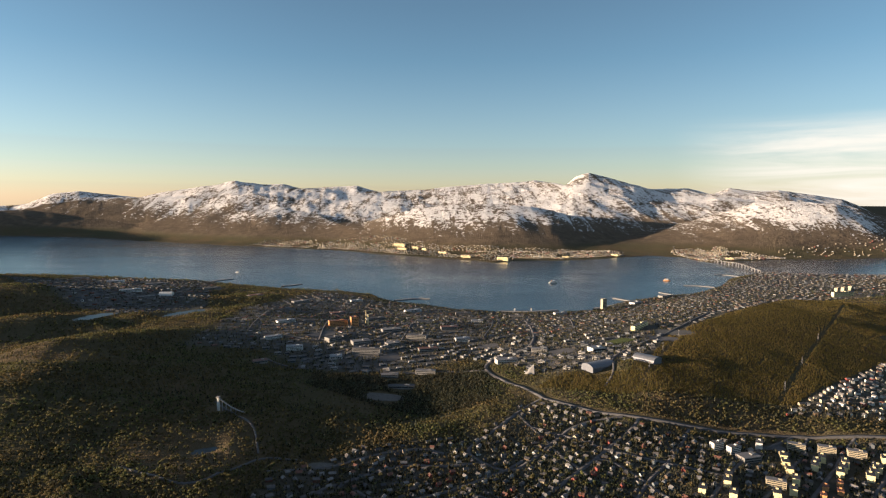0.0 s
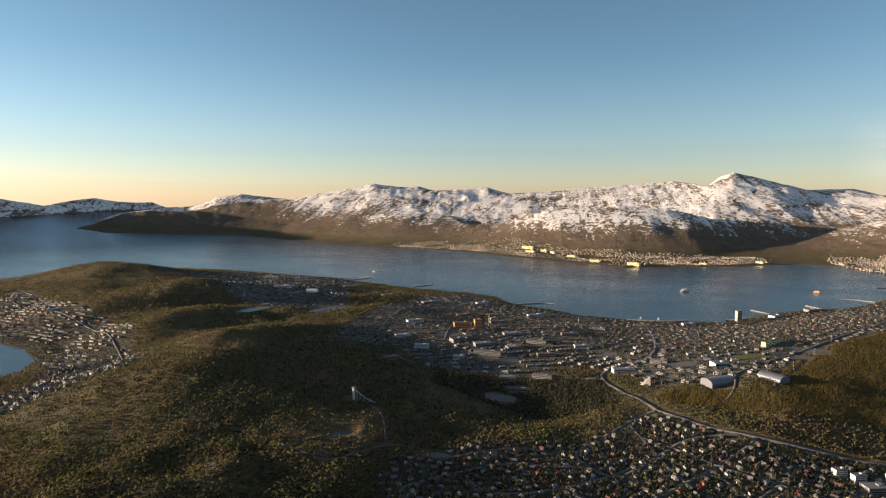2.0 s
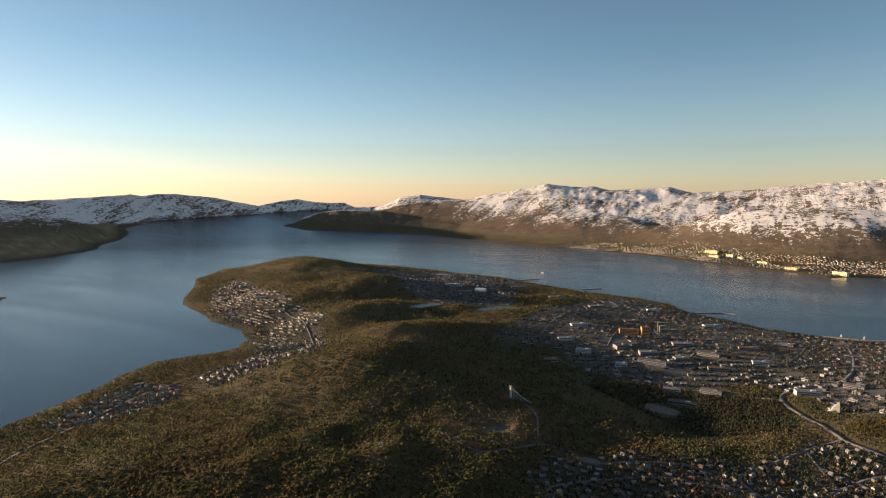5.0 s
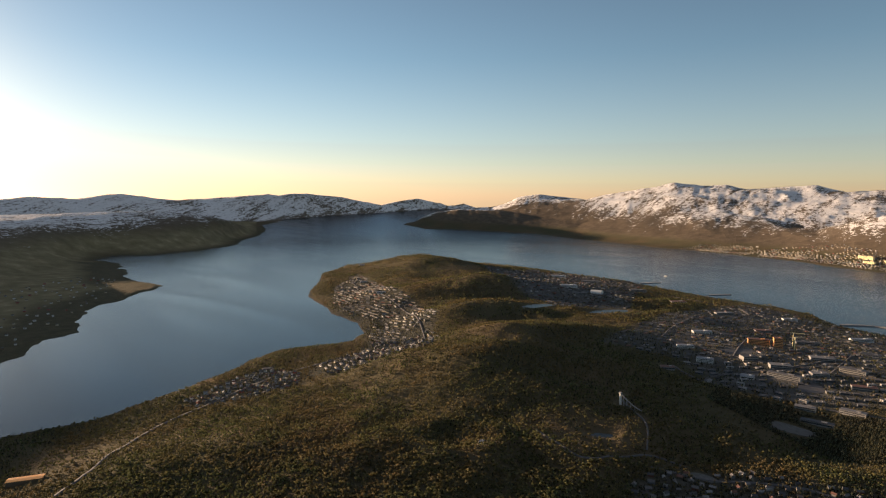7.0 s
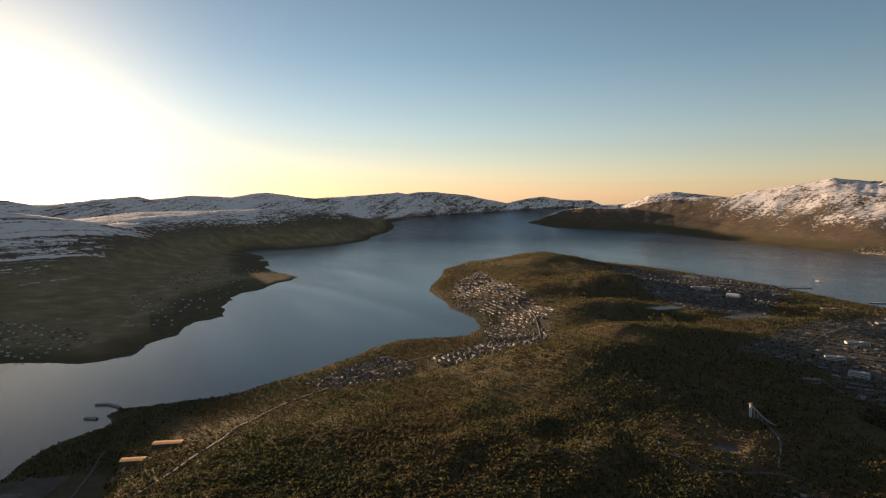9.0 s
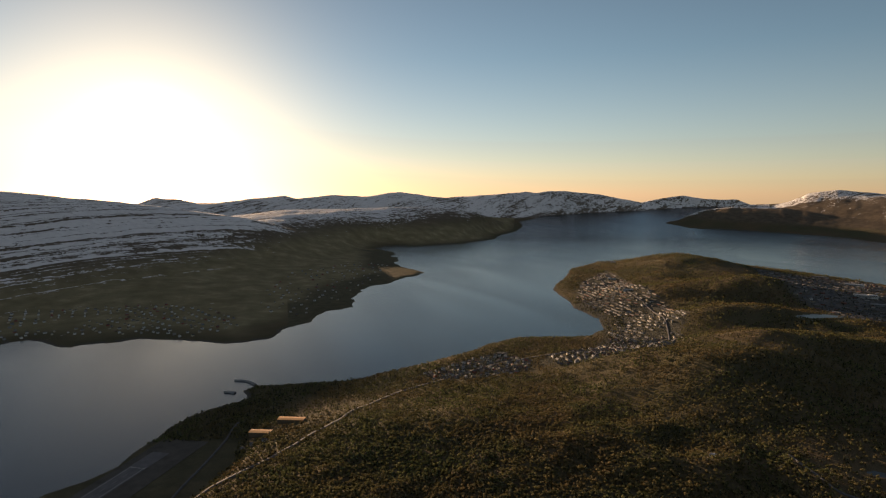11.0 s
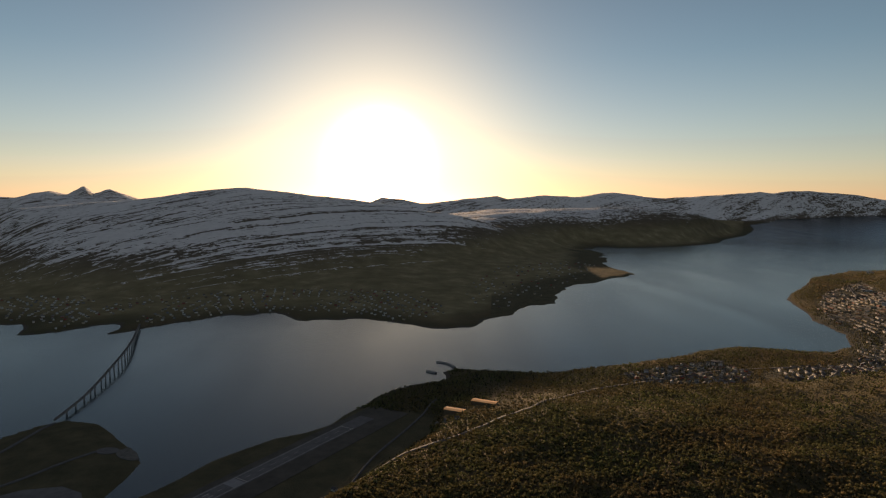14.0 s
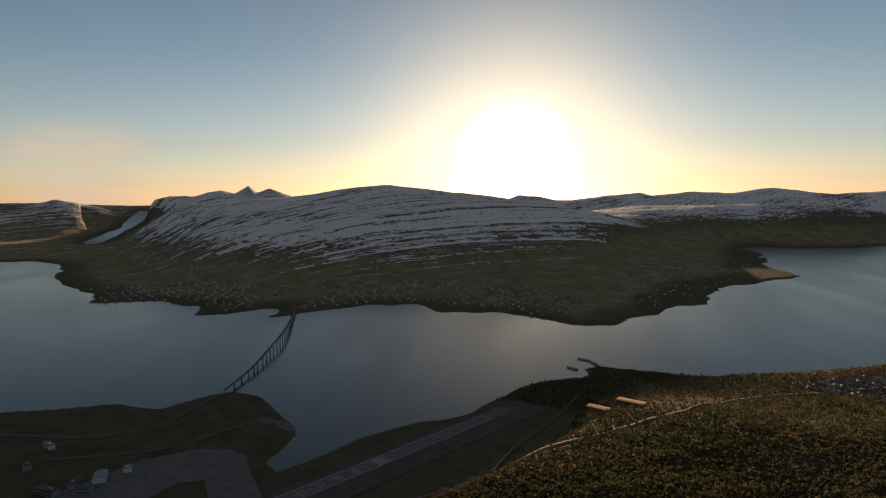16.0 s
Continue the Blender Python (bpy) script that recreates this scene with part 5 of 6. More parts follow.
# ---- ships ----
def make_ship(length, beam, hull_mat, label):
    ob = tagged(new("ship"), label, "ship")
    bm = bmesh.new()
    stations = [(-0.5, 0.7, 1.0), (-0.3, 1.0, 0.95), (0.15, 1.0, 0.95), (0.35, 0.7, 1.05), (0.5, 0.05, 1.3)]
    rings = []
    for u, w, h in stations:
        x, b, top = u * length, w * beam / 2, h * beam * 0.5
        rings.append([bm.verts.new(p) for p in ((x, -b, top), (x * 0.96, -b * 0.75, -1), (x * 0.96, b * 0.75, -1), (x, b, top))])
    for a, b in zip(rings, rings[1:]):
        for k in range(3):
            bm.faces.new((a[k], a[k + 1], b[k + 1], b[k]))
        bm.faces.new((a[3], a[0], b[0], b[3]))
    bm.faces.new(rings[0]), bm.faces.new(rings[-1][::-1])
    bmesh.ops.recalc_face_normals(bm, faces=bm.faces)
    part("hull", bm, hull_mat, ob)
    deck = beam * 0.48
    part("superstructure", box_mesh(length * 0.55, beam * 0.8, deck, deck + beam * 0.45, -length * 0.05, 0, 0.15), M_WHITE, ob)
    part("bridge_deck", box_mesh(length * 0.2, beam * 0.7, deck + beam * 0.45, deck + beam * 0.8, length * 0.1, 0, 0.1), M_WHITE, ob)
    part("funnel", box_mesh(length * 0.06, beam * 0.25, deck + beam * 0.45, deck + beam * 1.05, -length * 0.18, 0, 0.1), M_ORANGE, ob)
    part("mast", box_mesh(0.3, 0.3, deck + beam * 0.8, deck + beam * 1.4, length * 0.12, 0), M_METAL, ob)
    return ob


for x, y, turn, size, mat, words in [(304, 1643, 10, 24, M_WHITE, "white coastal passenger ship at anchor in the sound"),
                                     (640, 1700, -15, 20, M_ORANGE, "orange-hulled ship lit by the low sun in the sound"),
                                     (-640, 1850, 170, 12, M_WHITE, "small white ferry crossing the fjord"),
                                     (150, 1232, 80, 14, M_WHITE, "white boat moored at the quay"), (185, 1236, 80, 12, M_WHITE, "white boat moored at the quay"),
                                     (-2560, 2870, 60, 14, M_WHITE, "small white vessel off the far cape")]:
    make_ship(size, size * 0.24, mat, words).matrix_basis = pose(x, y, float(sea_rise(np.hypot(x, y))), 0, 0, turn)


# ---- yards, quays, masts and cranes ----
def yard(name, x, y, a, b, turn, mat, label, square=0.0):
    """A level yard: a thin slab with rounded or square corners laid on the ground."""
    bm = bmesh.new()
    pts = []
    for k in range(28):
        q = k / 28 * math.tau
        c, s = math.cos(q), math.sin(q)
        w = 1 / max(abs(c), abs(s)) if square else 1
        w = 1 + (w - 1) * square
        pts.append((a * c * w, b * s * w))
    c, s = math.cos(radians(turn)), math.sin(radians(turn))
    world = np.array([(x + u * c - v * s, y + u * s + v * c) for u, v in pts])
    z = height(world[:, 0], world[:, 1])
    top = [bm.verts.new((p[0], p[1], h + 0.45)) for p, h in zip(world, z)]
    low = [bm.verts.new((p[0], p[1], h - 0.8)) for p, h in zip(world, z)]
    mid = bm.verts.new((x, y, on_ground(x, y) + 0.5))
    for k in range(28):
        bm.faces.new((top[k], top[(k + 1) % 28], mid))
        bm.faces.new((low[k], low[(k + 1) % 28], top[(k + 1) % 28], top[k]))
    me = bpy.data.meshes.new(name)
    bm.normal_update()
    bm.to_mesh(me)
    bm.free()
    me.materials.append(mat)
    TAKEN.append((x, y, max(a, b) * 0.9))
    return tagged(new(name, me), label, "yard", kind="structure")


M_GRAVEL = material("pale_gravel", plain_look((0.11, 0.107, 0.1), 0.9, 0.3, 0.3))
M_LAWN = material("worn_turf", plain_look((0.07, 0.085, 0.035), 0.9, 0.3, 0.2))
yard("gravel_pitch", -92, 441, 11, 6, 15, M_GRAVEL, "pale gravel football pitch beside the villas")
yard("gravel_lot", -62, 622, 22, 10, 10, M_GRAVEL, "pale gravel lot cleared in the wood", 0.5)
yard("car_park", 150, 738, 20, 14, 30, M_ROAD, "grey asphalt car park by the sports halls", 0.9)
yard("sports_field", 228, 765, 20, 12, 30, M_LAWN, "dark green sports field beside the halls", 0.95)
yard("car_park", 285, 765, 22, 13, -30, M_ROAD, "grey asphalt yard beside the ice hall", 0.9)
yard("sports_field", 315, 800, 26, 16, -20, M_GRAVEL, "pale gravel field beyond the ice hall", 0.7)
yard("car_park", 275, 478, 9, 6, 20, M_ROAD, "grey car park among the apartment blocks", 0.9)
yard("car_park", 62, 812, 18, 10, 20, M_ROAD, "broad asphalt yard among public buildings", 0.8)
yard("car_park", -70, 770, 16, 12, 30, M_ROAD, "asphalt yard in front of a long building", 0.8)
yard("car_park", -180, 890, 24, 12, 30, M_ROAD, "asphalt yard among campus buildings", 0.8)
yard("turning_circle", -474, -250, 9, 9, 0, M_ROAD, "round asphalt turning place by the shore")
yard("rubble_fill", -470, -228, 16, 12, 40, M_GRAVEL, "pale rubble fill at the water's edge")


def make_quay(points, width, label):
    line = densify(points, 8.0)
    v, f = ribbon(line, width, 1.4, 5.0)
    z = max(1.6, 0.0)
    v[:, 2] = np.where(np.arange(len(v)) // len(line) % 3 == 0, -5.0, z)
    return tagged(new("quay", mesh_of("quay", v, f, [M_CONCRETE])), label, "quay", kind="structure")


for line, width in [([(320, 1250), (380, 1296), (440, 1350)], 9), ([(120, 1220), (190, 1215), (240, 1232)], 8), ([(430, 1345), (400, 1390)], 7),
                    ([(560, 1440), (540, 1480)], 7), ([(720, 1570), (690, 1600), (650, 1605)], 8), ([(-110, 1345), (-60, 1375), (-30, 1370)], 7),
                    ([(-420, 1560), (-380, 1600)], 8), ([(-640, 1650), (-600, 1700)], 8), ([(-712, 82), (-735, 74), (-742, 60)], 3.0), ([(-690, 55), (-700, 44)], 4.0),
                    ([(900, 1800), (870, 1840), (840, 1835)], 9)]:
    make_quay(line, width, "grey concrete quay standing out into the water")


def make_mast(h):
    ob = tagged(new("power_pylon"), "slim steel power pylon in the forest cutting", "pylon", "pylons in the pine wood")
    for sx, sy in ((-1, -1), (1, -1), (1, 1), (-1, 1)):
        bm = bmesh.new()
        a, b = Vector((sx * 0.8, sy * 0.8, -1)), Vector((sx * 0.15, sy * 0.15, h))
        vs = [bm.verts.new(p + Vector(o)) for p in (a, b) for o in ((-0.05, -0.05, 0), (0.05, -0.05, 0), (0.05, 0.05, 0), (-0.05, 0.05, 0))]
        for k in range(4):
            bm.faces.new((vs[k], vs[(k + 1) % 4], vs[4 + (k + 1) % 4], vs[4 + k]))
        part("leg", bm, M_ROOFS[3], ob)
    for k in (0.75, 0.9):
        part("cross_arm", box_mesh(3.6, 0.1, h * k, h * k + 0.1), M_ROOFS[3], ob)
    return ob


pylon = make_mast(10)
spots = [(222, 630), (262, 700), (310, 775), (360, 860), (420, 960), (345, 590), (410, 670), (500, 785)]
stand(pylon, *spots[0], 30)
for x, y in spots[1:]:
    copy_thing(pylon, pose(x, y, on_ground(x, y), 0, 0, 30))


def make_crane(h, jib):
    ob = tagged(new("tower_crane"), "yellow tower crane above the campus building site", "crane", "cranes on the campus")
    part("mast", box_mesh(0.8, 0.8, -1, h), M_YELLOW, ob)
    part("jib", box_mesh(jib, 0.6, h, h + 0.6, jib * 0.28, 0), M_YELLOW, ob)
    part("counterweight", box_mesh(1.6, 1.2, h - 1.2, h + 0.4, -jib * 0.18, 0), M_CONCRETE, ob)
    part("cab", box_mesh(1.1, 1.1, h - 1.3, h, 0.9, 0), M_WHITE, ob)
    return ob


stand(make_crane(24, 20), -128, 985, 20)
stand(make_crane(20, 18), -122, 965, 60)


# ---- the villas ----
villas = clear_of_large(settle(TOWNS["villas"], 7.5, 16000, 21, row=1.45, lean=0.75))
order = np.argsort(np.hypot(villas[:, 0] - 80, villas[:, 1] - 390))
villas = villas[order]
zs = height(villas[:, 0], villas[:, 1])
for k in range(min(300, len(villas))):
    x, y, a = villas[k]
    kind = HOUSE_KINDS[rnd.choices(range(7), (1, 4, 8, 3, 1, 6, 1))[0]]
    m = pose(x, y, zs[k], 0, 0, math.degrees(a) + rnd.choice([0, 90, 0]) + rnd.uniform(-6, 6))
    if k < 7:
        HOUSE_KINDS[k].matrix_basis = m
    else:
        copy_thing(kind, m)


# the wall paints again but darker: the town's shade mixed into the colour
M_SHADED_TOWN = [material("shaded_front", plain_look(c, 0.75, 0.2, 0.3)) for c in (
    (0.3, 0.29, 0.275), (0.22, 0.19, 0.145), (0.13, 0.06, 0.045), (0.12, 0.118, 0.115), (0.09, 0.075, 0.06), (0.11, 0.12, 0.13))]


def house_cloud(name, spots, label, size=(3.8, 3.0, 1.9, 1.0), seed=1, rows=1, fronts=M_WALLS, paints=(0.12, 0.12, 0.1, 0.26, 0.28, 0.12), across=0.3):
    """Many small pitched-roof houses in one mesh: walls in several paints, roofs in several shades."""
    rng = np.random.default_rng(seed)
    n = len(spots)
    x, y, a = spots.T
    z = height(x, y)
    w, d = size[0] * rng.uniform(0.8, 1.35, n) / 2 * rows, size[1] * rng.uniform(0.85, 1.2, n) / 2
    h, rise = size[2] * rng.uniform(0.8, 1.3, n), size[3] * rng.uniform(0.7, 1.2, n)
    a = a + rng.choice([0, math.pi / 2], n, p=[1 - across, across]) + rng.normal(0, 0.08, n)
    base = [(-1, -1), (1, -1), (1, 1), (-1, 1)]
    cols = [(sx * w, sy * d, np.full(n, -1.5)) for sx, sy in base] + [(sx * w, sy * d, h) for sx, sy in base] + [(-w, 0 * d, h + rise), (w, 0 * d, h + rise)]
    o = 1.1
    cols += [(sx * w * o, sy * d * 1.18, h - rise * 0.1) for sx, sy in base] + [(-w * o, 0 * d, h + rise + 0.1), (w * o, 0 * d, h + rise + 0.1)]
    lx, ly, lz = (np.stack(c, 1) for c in zip(*cols))
    c, s = np.cos(a)[:, None], np.sin(a)[:, None]
    v = np.stack([x[:, None] + lx * c - ly * s, y[:, None] + lx * s + ly * c, z[:, None] + lz], -1).reshape(-1, 3)
    quads = np.array([(0, 1, 5, 4), (2, 3, 7, 6), (1, 2, 6, 5), (3, 0, 4, 7), (5, 6, 9, 9), (7, 4, 8, 8), (10, 11, 15, 14), (12, 13, 14, 15)])
    faces = (np.arange(n)[:, None, None] * 16 + quads[None]).reshape(-1, 4)
    paint = rng.choice(6, n, p=np.array(paints) / sum(paints))
    tile = 6 + rng.choice(4, n, p=[0.35, 0.3, 0.12, 0.23])
    mats = np.concatenate([np.repeat(paint[:, None], 6, 1), np.repeat(tile[:, None], 2, 1)], 1).ravel()
    tri = faces[:, 2] == faces[:, 3]
    flat = [f[:3].tolist() if t else f.tolist() for f, t in zip(faces, tri)]
    me = mesh_of(name, v, flat, list(fronts) + M_ROOFS, mats)
    return tagged(new(name, me), label, "houses", kind="stuff")


house_cloud("villa_quarter", villas[300:], "many small timber villas with pitched roofs among gardens", seed=31, fronts=M_SHADED_TOWN)
def set_out(spots, kinds, count, seed):
    """The nearest places of a settlement get buildings of their own; gives back the rest."""
    rng = random.Random(seed)
    order = np.argsort(np.hypot(spots[:, 0], spots[:, 1]))
    near, rest = spots[order[:count]], spots[order[count:]]
    z = height(near[:, 0], near[:, 1])
    for k, (x, y, a) in enumerate(near):
        m = pose(x, y, z[k] - 0.1, 0, 0, math.degrees(a) + rng.uniform(-4, 4))
        if k < len(kinds):
            kinds[k].matrix_basis = m
        else:
            copy_thing(rng.choice(kinds), m)
    return rest


for n, (key, gap, tries, words) in enumerate([
        ("edge", 6.0, 1500, "timber houses at the edge of the pine wood"), ("city", 12.0, 60000, "dense town of pale and grey buildings along the harbour"),
        ("point", 13.5, 40000, "pale terraced houses in rows on the wooded point"), ("harbour", 13.0, 6000, "sheds and houses of the harbour quarter"),
        ("strand", 6.5, 1500, "white houses in a row above the shore"), ("point_foot", 7.5, 4000, "close-set white houses at the foot of the terraces")]):
    terraces = key == "point"
    spots = clear_of_large(settle(TOWNS[key], gap, tries, 40 + n, inset=26 if terraces else 8, row=1.0 if terraces else 1.7, lean=-0.2 if terraces else 0.5, swing=0.5 if terraces else 1.1))
    if terraces:
        spots = spots[value_noise(spots[:, 0] / 45, spots[:, 1] / 45, 15) > 0.4]
        kinds = []
        for w, front, top, said in ((9.5, 0, 1, "pale terraced houses under one grey roof"), (11.5, 1, 0, "cream terraced houses under one dark roof"), (8.5, 3, 3, "grey terraced houses under one light roof")):
            kinds.append(make_house(w, 2.7, 1.7, 0.75, M_WALLS[front], M_ROOFS[top], said, False, "terraced_house", "terraces on the point"))
        spots = set_out(spots, kinds, 120, 91)
    if key == "city":
        kinds = [make_block("town_building", w, d, h, 1, M_SHADED_TOWN[front], M_ROOFS[top], said, "small buildings of the town") for w, d, h, front, top, said in (
            (6.5, 4.8, 2.2, 3, 1, "grey low town building with a flat roof"), (8.5, 5.2, 2.6, 0, 3, "pale town building with a light grey roof"),
            (5.6, 4.4, 1.9, 4, 0, "brown town building with a dark roof"), (9.5, 6.0, 2.4, 5, 1, "blue-grey workshop with a broad flat roof"))]
        spots = set_out(spots, kinds, 180, 92)
    size = {"city": (6.2, 4.8, 1.5, 0.35), "harbour": (7, 5, 2.2, 0.6), "point": (4.2, 2.6, 1.7, 0.7)}.get(key, (4.0, 3.0, 2.0, 0.9))
    # city and harbour take mostly dark fronts, dimmed as if in shade
    paints = (0.03, 0.04, 0.06, 0.33, 0.3, 0.24) if key in ("city", "harbour") else (0.34, 0.26, 0.06, 0.2, 0.1, 0.04)
    house_cloud(key + "_houses", spots, words, size, 50 + n, 2.7 if terraces else 1.0, M_SHADED_TOWN if key in ("city", "harbour", "point", "point_foot") else M_WALLS, paints, across=0.08 if terraces else 0.3)

# towns along the mainland shores
SHORE_TOWNS = [
    ("shore_town", [(-1000, 2840), (-430, 2680), (-170, 2470), (97, 2290), (200, 2200), (260, 2270), (460, 2290), (660, 2390), (800, 2470), (760, 2620), (300, 2560), (0, 2640), (-300, 2880), (-900, 3040)], 9.0, 24000, "pale houses along the far shore lit by the sun"),
    ("shore_town", [(985, 2230), (1356, 2350), (1330, 2440), (1250, 2680), (1050, 2720), (960, 2520)], 8.5, 12000, "crowded pale houses on the slope beyond the bridge"),
    ("shore_town", [(1400, 2370), (2500, 2610), (2450, 2780), (1400, 2520)], 17, 5000, "pale houses strung along the far shore"),
    ("shore_town", [(-1900, 3060), (-1400, 2960), (-1000, 2840), (-1000, 2900), (-1400, 3030), (-1900, 3110)], 22, 3000, "scattered houses along the far shore"),
    ("sound_town", [(-1015, 120), (-1015, 20), (-1080, -60), (-1140, -220), (-1120, -320), (-1000, -470), (-960, -620), (-1060, -720), (-1050, -860), (-1200, -1060), (-1330, -950), (-1300, -500), (-1380, -250), (-1330, 0), (-1150, 140)], 13, 12000, "houses of the settlement across the sound"),
    ("sound_town", [(-1420, 420), (-1250, 330), (-1080, 190), (-1300, 150), (-1700, 300), (-2000, 600), (-1900, 690), (-1620, 560)], 24, 5000, "scattered farms across the sound"),
]
for n, (name, outline, gap, tries, words) in enumerate(SHORE_TOWNS):
    spots = settle(outline, gap, tries, 70 + n, roads=False)
    land = np.maximum(inside_by(spots[:, 0], spots[:, 1], EAST), inside_by(spots[:, 0], spots[:, 1], WEST))
    spots = spots[(land > 12) & (value_noise(spots[:, 0] / 60, spots[:, 1] / 60, 5) > 0.3)]
    house_cloud(name, spots, words, (4.8, 3.4, 2.2, 1.1) if name == "shore_town" else (4.2, 3.2, 2.2, 1.1), 80 + n, 1.0, M_WALLS,
                (0.14, 0.56, 0.06, 0.12, 0.06, 0.06) if name == "shore_town" else (0.46, 0.3, 0.06, 0.12, 0.03, 0.03))
for x, y, w, d, h, turn in [(-196, 2700, 60, 10, 12, 8), (-180, 2640, 44, 10, 10, 8), (-120, 2640, 30, 10, 9, 5), (-80, 2600, 24, 10, 9, 0), (90, 2330, 40, 10, 8, 10),
                            (225, 2235, 46, 12, 12, 5), (0, 2480, 40, 10, 8, 5), (480, 2330, 26, 9, 7, 0), (700, 2430, 30, 10, 7, -5), (1100, 2290, 30, 10, 8, 10)]:
    stand(make_block("shore_building", w, d, h, 3, M_YELLOW, M_ROOFS[3], "broad yellow building above the far shore in the sun", "large buildings on the far shore"), x, y, turn - 42)

# ---- woods ----
CONIFER = [np.array([(98, 616), (176, 576), (252, 566), (413, 551), (546, 683), (839, 1086), (773, 1319), (339, 853), (267, 739), (200, 628), (136, 648)], float),
           np.array([(-149, 635), (-21, 574), (59, 594), (50, 721), (-61, 674), (-152, 700)], float)]
CUTS = [[(205, 600), (300, 760), (420, 960), (520, 1130)], [(330, 570), (480, 760), (640, 960), (760, 1120)]]
BARE = [np.array(FLATS[0][0], float), np.array([(-380, -190), (-450, -205), (-575, -285), (-585, -355), (-515, -385), (-520, -440), (-480, -560), (-360, -580), (-280, -420)], float)]


def clump(rng, spread, squash):
    """A ragged eight-sided clump of leaves."""
    v = np.array([(1, 0, 0), (-1, 0, 0), (0, 1, 0), (0, -1, 0), (0, 0, 1), (0, 0, -1)], float) * rng.uniform(0.65, 1.25, (6, 1)) * spread
    v[:, 2] *= squash
    f = np.array([(0, 2, 4), (2, 1, 4), (1, 3, 4), (3, 0, 4), (2, 0, 5), (1, 2, 5), (3, 1, 5), (0, 3, 5)])
    return v, f


def tree_shape(rng, conifer, clumps, trunks=True):
    """A small tree: tapered trunk, and a crown of clumps or of ragged tiers. Returns vertices, triangles, material slots."""
    vs, fs, ms, n = [], [], [], 0
    trunk = np.array([(math.cos(a) * r, math.sin(a) * r, z) for z, r in ((-0.6, 0.13), (1.6, 0.06)) for a in (0, 2.1, 4.2)])
    tf = [(k, (k + 1) % 3, 3 + k) for k in range(3)] + [((k + 1) % 3, 3 + (k + 1) % 3, 3 + k) for k in range(3)]
    if trunks:
        vs.append(trunk), fs.append(np.array(tf)), ms.append(np.ones(6, int))
        n = 6
    if conifer:
        for k in range(clumps):
            u = k / clumps
            z, r = 0.5 + u * 2.6, (1 - u * 0.8) * 0.85
            m = 5
            ring = [(math.cos(a) * r * q, math.sin(a) * r * q, z - 0.1 * q) for a, q in ((k + i * math.tau / m, rng.uniform(0.7, 1.25)) for i in range(m))]
            vs.append(np.array(ring + [(0, 0, z + 1.5 - 0.4 * u)]))
            fs.append(np.array([(i, (i + 1) % m, m) for i in range(m)]) + n)
            ms.append(np.zeros(m, int))
            n += m + 1
    else:
        for k in range(clumps):
            v, f = clump(rng, rng.uniform(0.55, 0.9), rng.uniform(0.8, 1.2))
            a, q = k * 2.4, 0.55 if k else 0
            v = v + (math.cos(a) * q, math.sin(a) * q, 1.15 + 0.2 * k + rng.uniform(-0.2, 0.3))
            vs.append(v), fs.append(f + n), ms.append(np.zeros(8, int))
            n += 6
    return np.vstack(vs), np.vstack(fs), np.concatenate(ms)


def plant(name, spots, conifer, clumps, size, label, seed, trunks=False, uneven=0.2, needles=None):
    rng = np.random.default_rng(seed)
    shapes = [tree_shape(rng, conifer, clumps, trunks) for _ in range(6)]
    n = len(spots)
    x, y = spots.T
    z = height(x, y)
    k = rng.integers(0, 6, n)
    turn, scale, tall = rng.uniform(0, math.tau, n), size * rng.lognormal(0, uneven, n), rng.uniform(1 - uneven, 1 + 0.7 * uneven, n)
    c, s = np.cos(turn) * scale, np.sin(turn) * scale
    vs, fs, ms, off = [], [], [], 0
    for i, (v, f, m) in enumerate(shapes):
        j = np.where(k == i)[0]
        px = x[j, None] + v[None, :, 0] * c[j, None] - v[None, :, 1] * s[j, None]
        py = y[j, None] + v[None, :, 0] * s[j, None] + v[None, :, 1] * c[j, None]
        pz = z[j, None] + v[None, :, 2] * (scale * tall)[j, None]
        vs.append(np.stack([px, py, pz], -1).reshape(-1, 3))
        fs.append((np.arange(len(j))[:, None, None] * len(v) + f[None]).reshape(-1, 3) + off)
        ms.append(np.tile(m, len(j)))
        off += len(j) * len(v)
    me = mesh_of(name, np.vstack(vs), np.vstack(fs), [needles or (M_SUNLIT_SPRUCE if conifer else M_LEAF), M_BARK], np.concatenate(ms), smooth=not conifer)
    return tagged(new(name, me), label, "trees", kind="stuff")


def scatter(n, near, far, power, seed):
    rng = np.random.default_rng(seed)
    u = rng.uniform(0, 1, n)
    e = 2 - power
    r = (near**e + u * (far**e - near**e)) ** (1 / e)
    a = np.radians(rng.uniform(-42, 138, n))
    return np.stack([-np.sin(a) * r, np.cos(a) * r], -1)


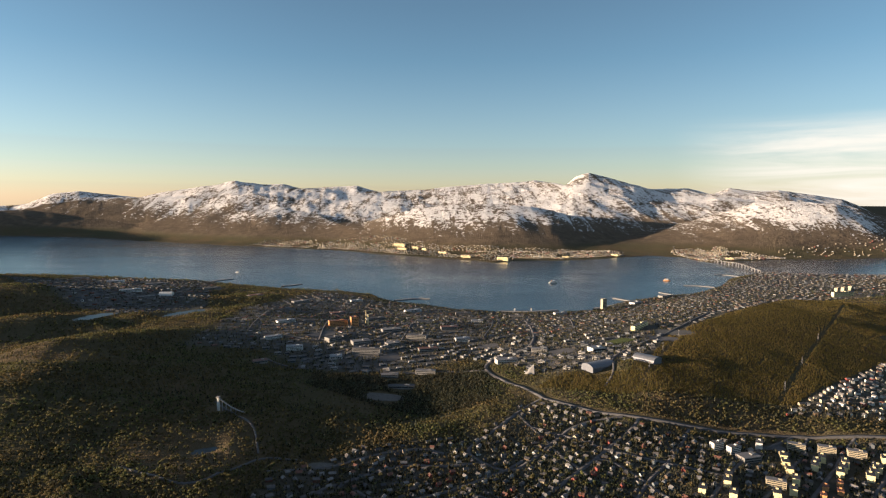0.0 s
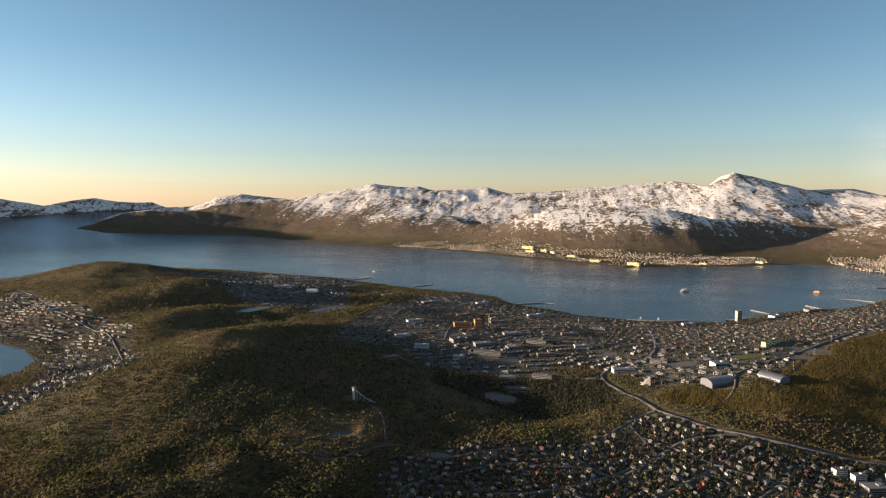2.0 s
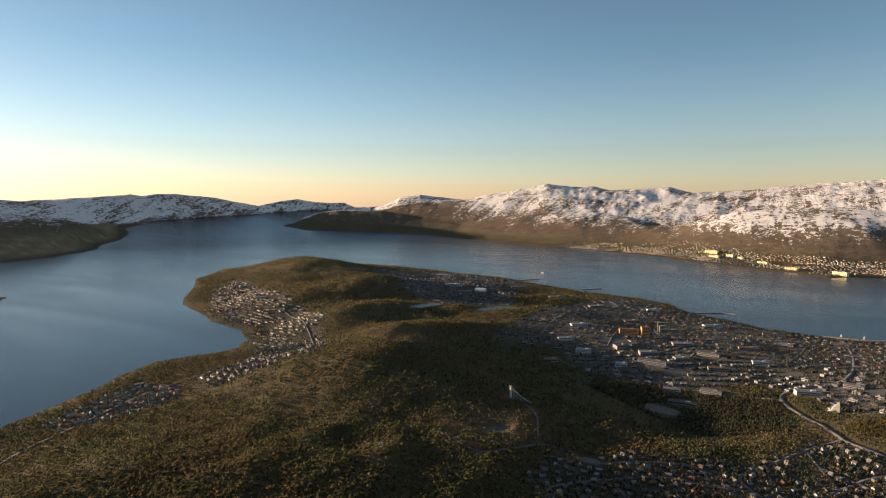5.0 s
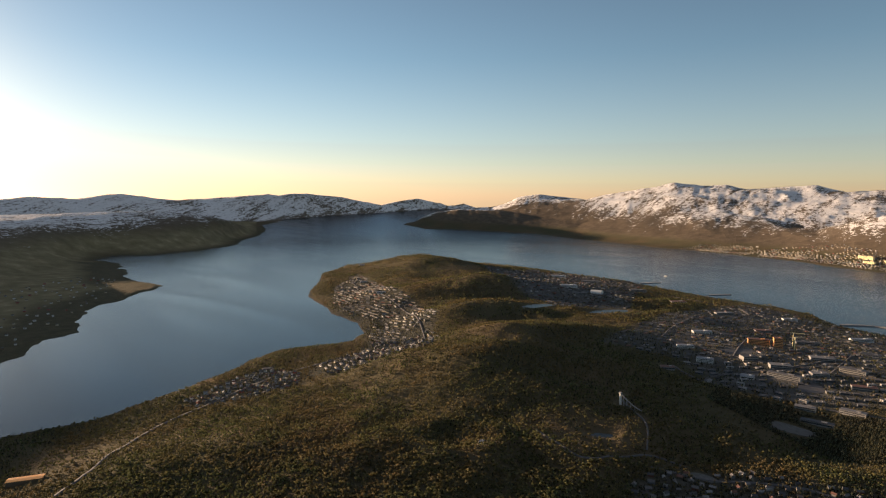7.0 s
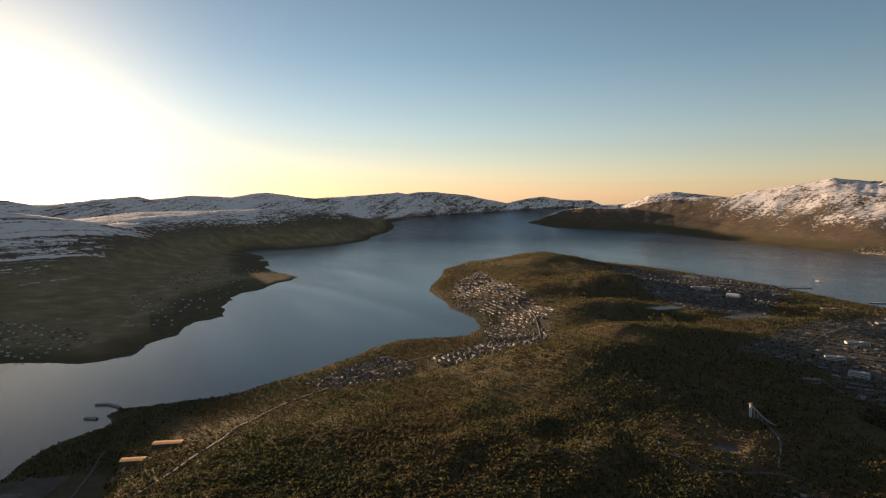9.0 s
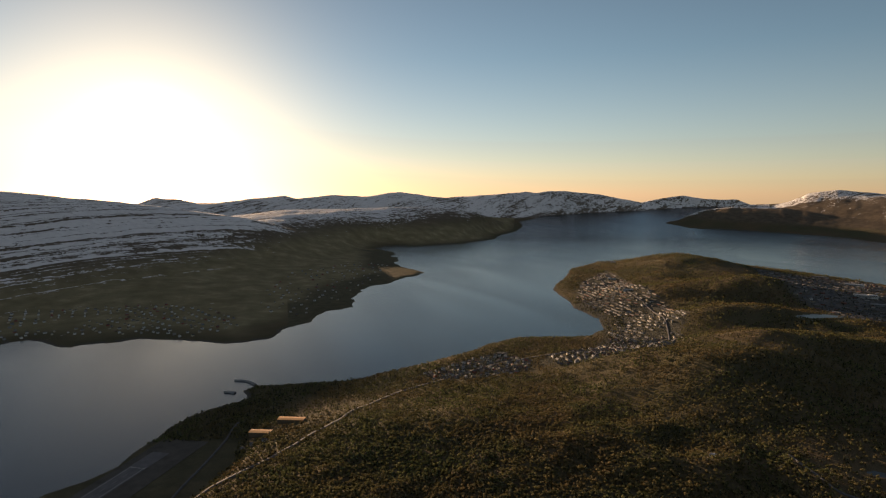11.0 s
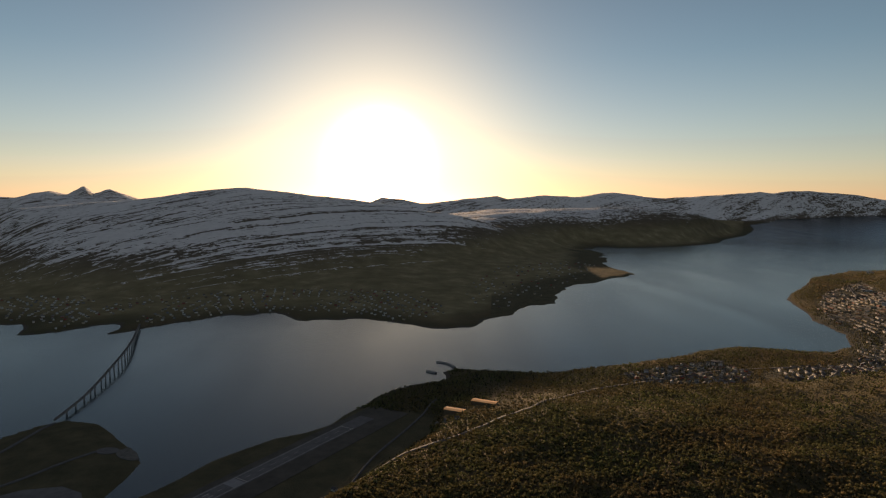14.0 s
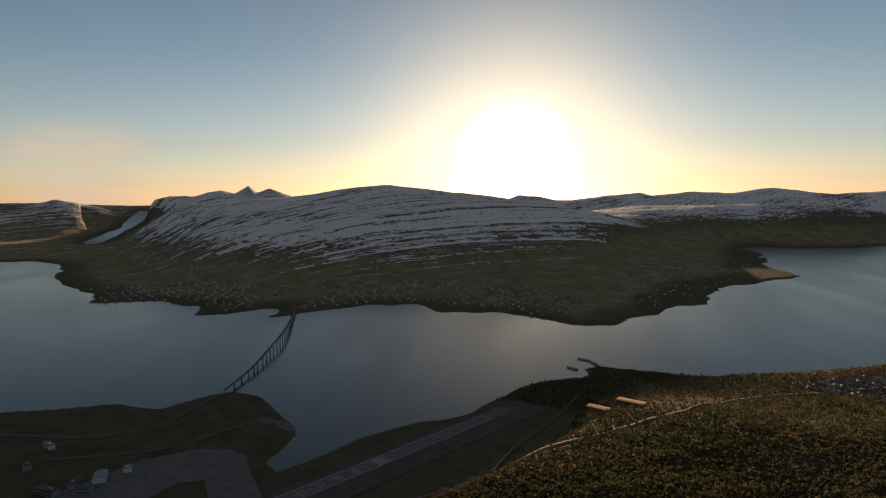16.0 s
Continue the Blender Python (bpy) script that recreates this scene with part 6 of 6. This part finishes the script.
def woods():
    p = scatter(410000, 300, 2050, 1.4, 5)
    x, y = p.T
    isl = inside_by(x, y, ISLAND)
    keep = isl > 5
    p, isl = p[keep], isl[keep]
    x, y = p.T
    town = town_share(x, y, isl, isl)
    rng = np.random.default_rng(9)
    open_heath = rolling(x, y, 110, 4, 101, 0.55)
    pine = np.max([inside_by(x, y, c) for c in CONIFER], 0) > 0
    main = np.vstack([l for l, _ in ROAD_LINES[:2]])
    keep = rng.uniform(0, 1, len(x)) < np.where((town > 0.5) & (isl > 42), np.where(np.hypot(x, y) < 660, 0.6, 0.3), np.where(pine, 1.0, np.clip(0.95 + 1.3 * open_heath, 0.3, 1)))
    keep &= ~(pine & (inside_by(x, y, CONIFER[0]) > 0))
    p, pine = p[keep], pine[keep]
    x, y = p.T
    keep = near_road(x, y)[0] > 2.6
    keep &= np.array([np.min(np.hypot(main[:, 0] - u, main[:, 1] - v)) if math.hypot(u - 200, v - 700) < 420 else 99.0 for u, v in p]) > 6.5
    for line in BARE:
        keep &= inside_by(x, y, line) < -2
    for shed in [o for o in bpy.data.objects if o.name.startswith("hangar") and o.parent is None]:
        keep &= np.hypot(x - shed.location.x, y - shed.location.y) > 13
    for bx, by, reach in TAKEN:
        keep &= np.hypot(x - bx, y - by) > reach * 0.9
    for lx, ly, la, lb, turn, level in LAKES:
        c, s = math.cos(radians(turn)), math.sin(radians(turn))
        keep &= np.hypot(((x - lx) * c + (y - ly) * s) / la, (-(x - lx) * s + (y - ly) * c) / lb) > (1.35 if la > 12 else 2.0 + 0.0 * lx)
    p, pine = p[keep], pine[keep]
    r = np.hypot(*p.T)
    settled = town_share(*p.T, inside_by(*p.T, ISLAND), 0) > 0.5
    spruce = rng.uniform(0, 1, len(p)) < np.where(pine, 0.85, np.where(settled, 0.6, 0.10))
    close = r < 480
    plant("birch_wood", p[~spruce & close], False, 3, 0.95, "budding birch wood in olive green and brown", 1, True)
    plant("birch_wood", p[~spruce & ~close], False, 2, 1.12, "distant birch wood in olive and brown", 2)
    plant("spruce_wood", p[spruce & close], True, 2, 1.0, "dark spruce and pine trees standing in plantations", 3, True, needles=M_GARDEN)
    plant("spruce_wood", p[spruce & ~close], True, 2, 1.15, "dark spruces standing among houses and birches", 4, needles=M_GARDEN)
    lo, hi = CONIFER[0].min(0), CONIFER[0].max(0)
    pines = rng.uniform(lo, hi, (240000, 2))
    pines = pines[rng.uniform(0, 1, len(pines)) < np.clip(620 / np.hypot(*pines.T), 0, 1) ** 1.5]
    u, v = pines.T
    keep = (inside_by(u, v, CONIFER[0]) > 0) & (rolling(u, v, 90, 3, 103) > -0.55)
    for line in [main] + [densify(cut, 6.0) for cut in CUTS]:
        keep &= np.min([np.hypot(u - a, v - b) for a, b in line], 0) > 3.0
    for bx, by, reach in TAKEN:
        keep &= np.hypot(u - bx, v - by) > reach * 0.95
    keep &= town_share(u, v, 0 * u + 1, u) < 0.4
    plant("spruce_wood", pines[keep], True, 2, 0.72, "pine plantation with the low sun's gold coloured into its needles", 7, uneven=0.1)
    lo, hi = CONIFER[1].min(0), CONIFER[1].max(0)
    dark = rng.uniform(lo, hi, (9000, 2))
    u, v = dark.T
    keep = (inside_by(u, v, CONIFER[1]) > 0) & (near_road(u, v)[0] > 4)
    for bx, by, reach in TAKEN:
        keep &= np.hypot(u - bx, v - by) > reach
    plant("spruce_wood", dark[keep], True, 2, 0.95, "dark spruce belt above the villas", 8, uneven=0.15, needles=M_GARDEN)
    far = scatter(60000, 1050, 2200, 0.6, 15)
    x, y = far.T
    isl = inside_by(x, y, ISLAND)
    keep = (isl > 8) & (town_share(x, y, isl, isl) < 0.3) & (rolling(x, y, 110, 4, 101, 0.55) > -0.35) & (x < 100)
    for lx, ly, la, lb, turn, level in LAKES:
        keep &= np.hypot(x - lx, y - ly) > la * 1.5
    for bx, by, reach in TAKEN:
        keep &= np.hypot(x - bx, y - by) > reach
    plant("birch_wood", far[keep][:32000], False, 1, 1.9, "far woods on the tip of the island", 6)


woods()
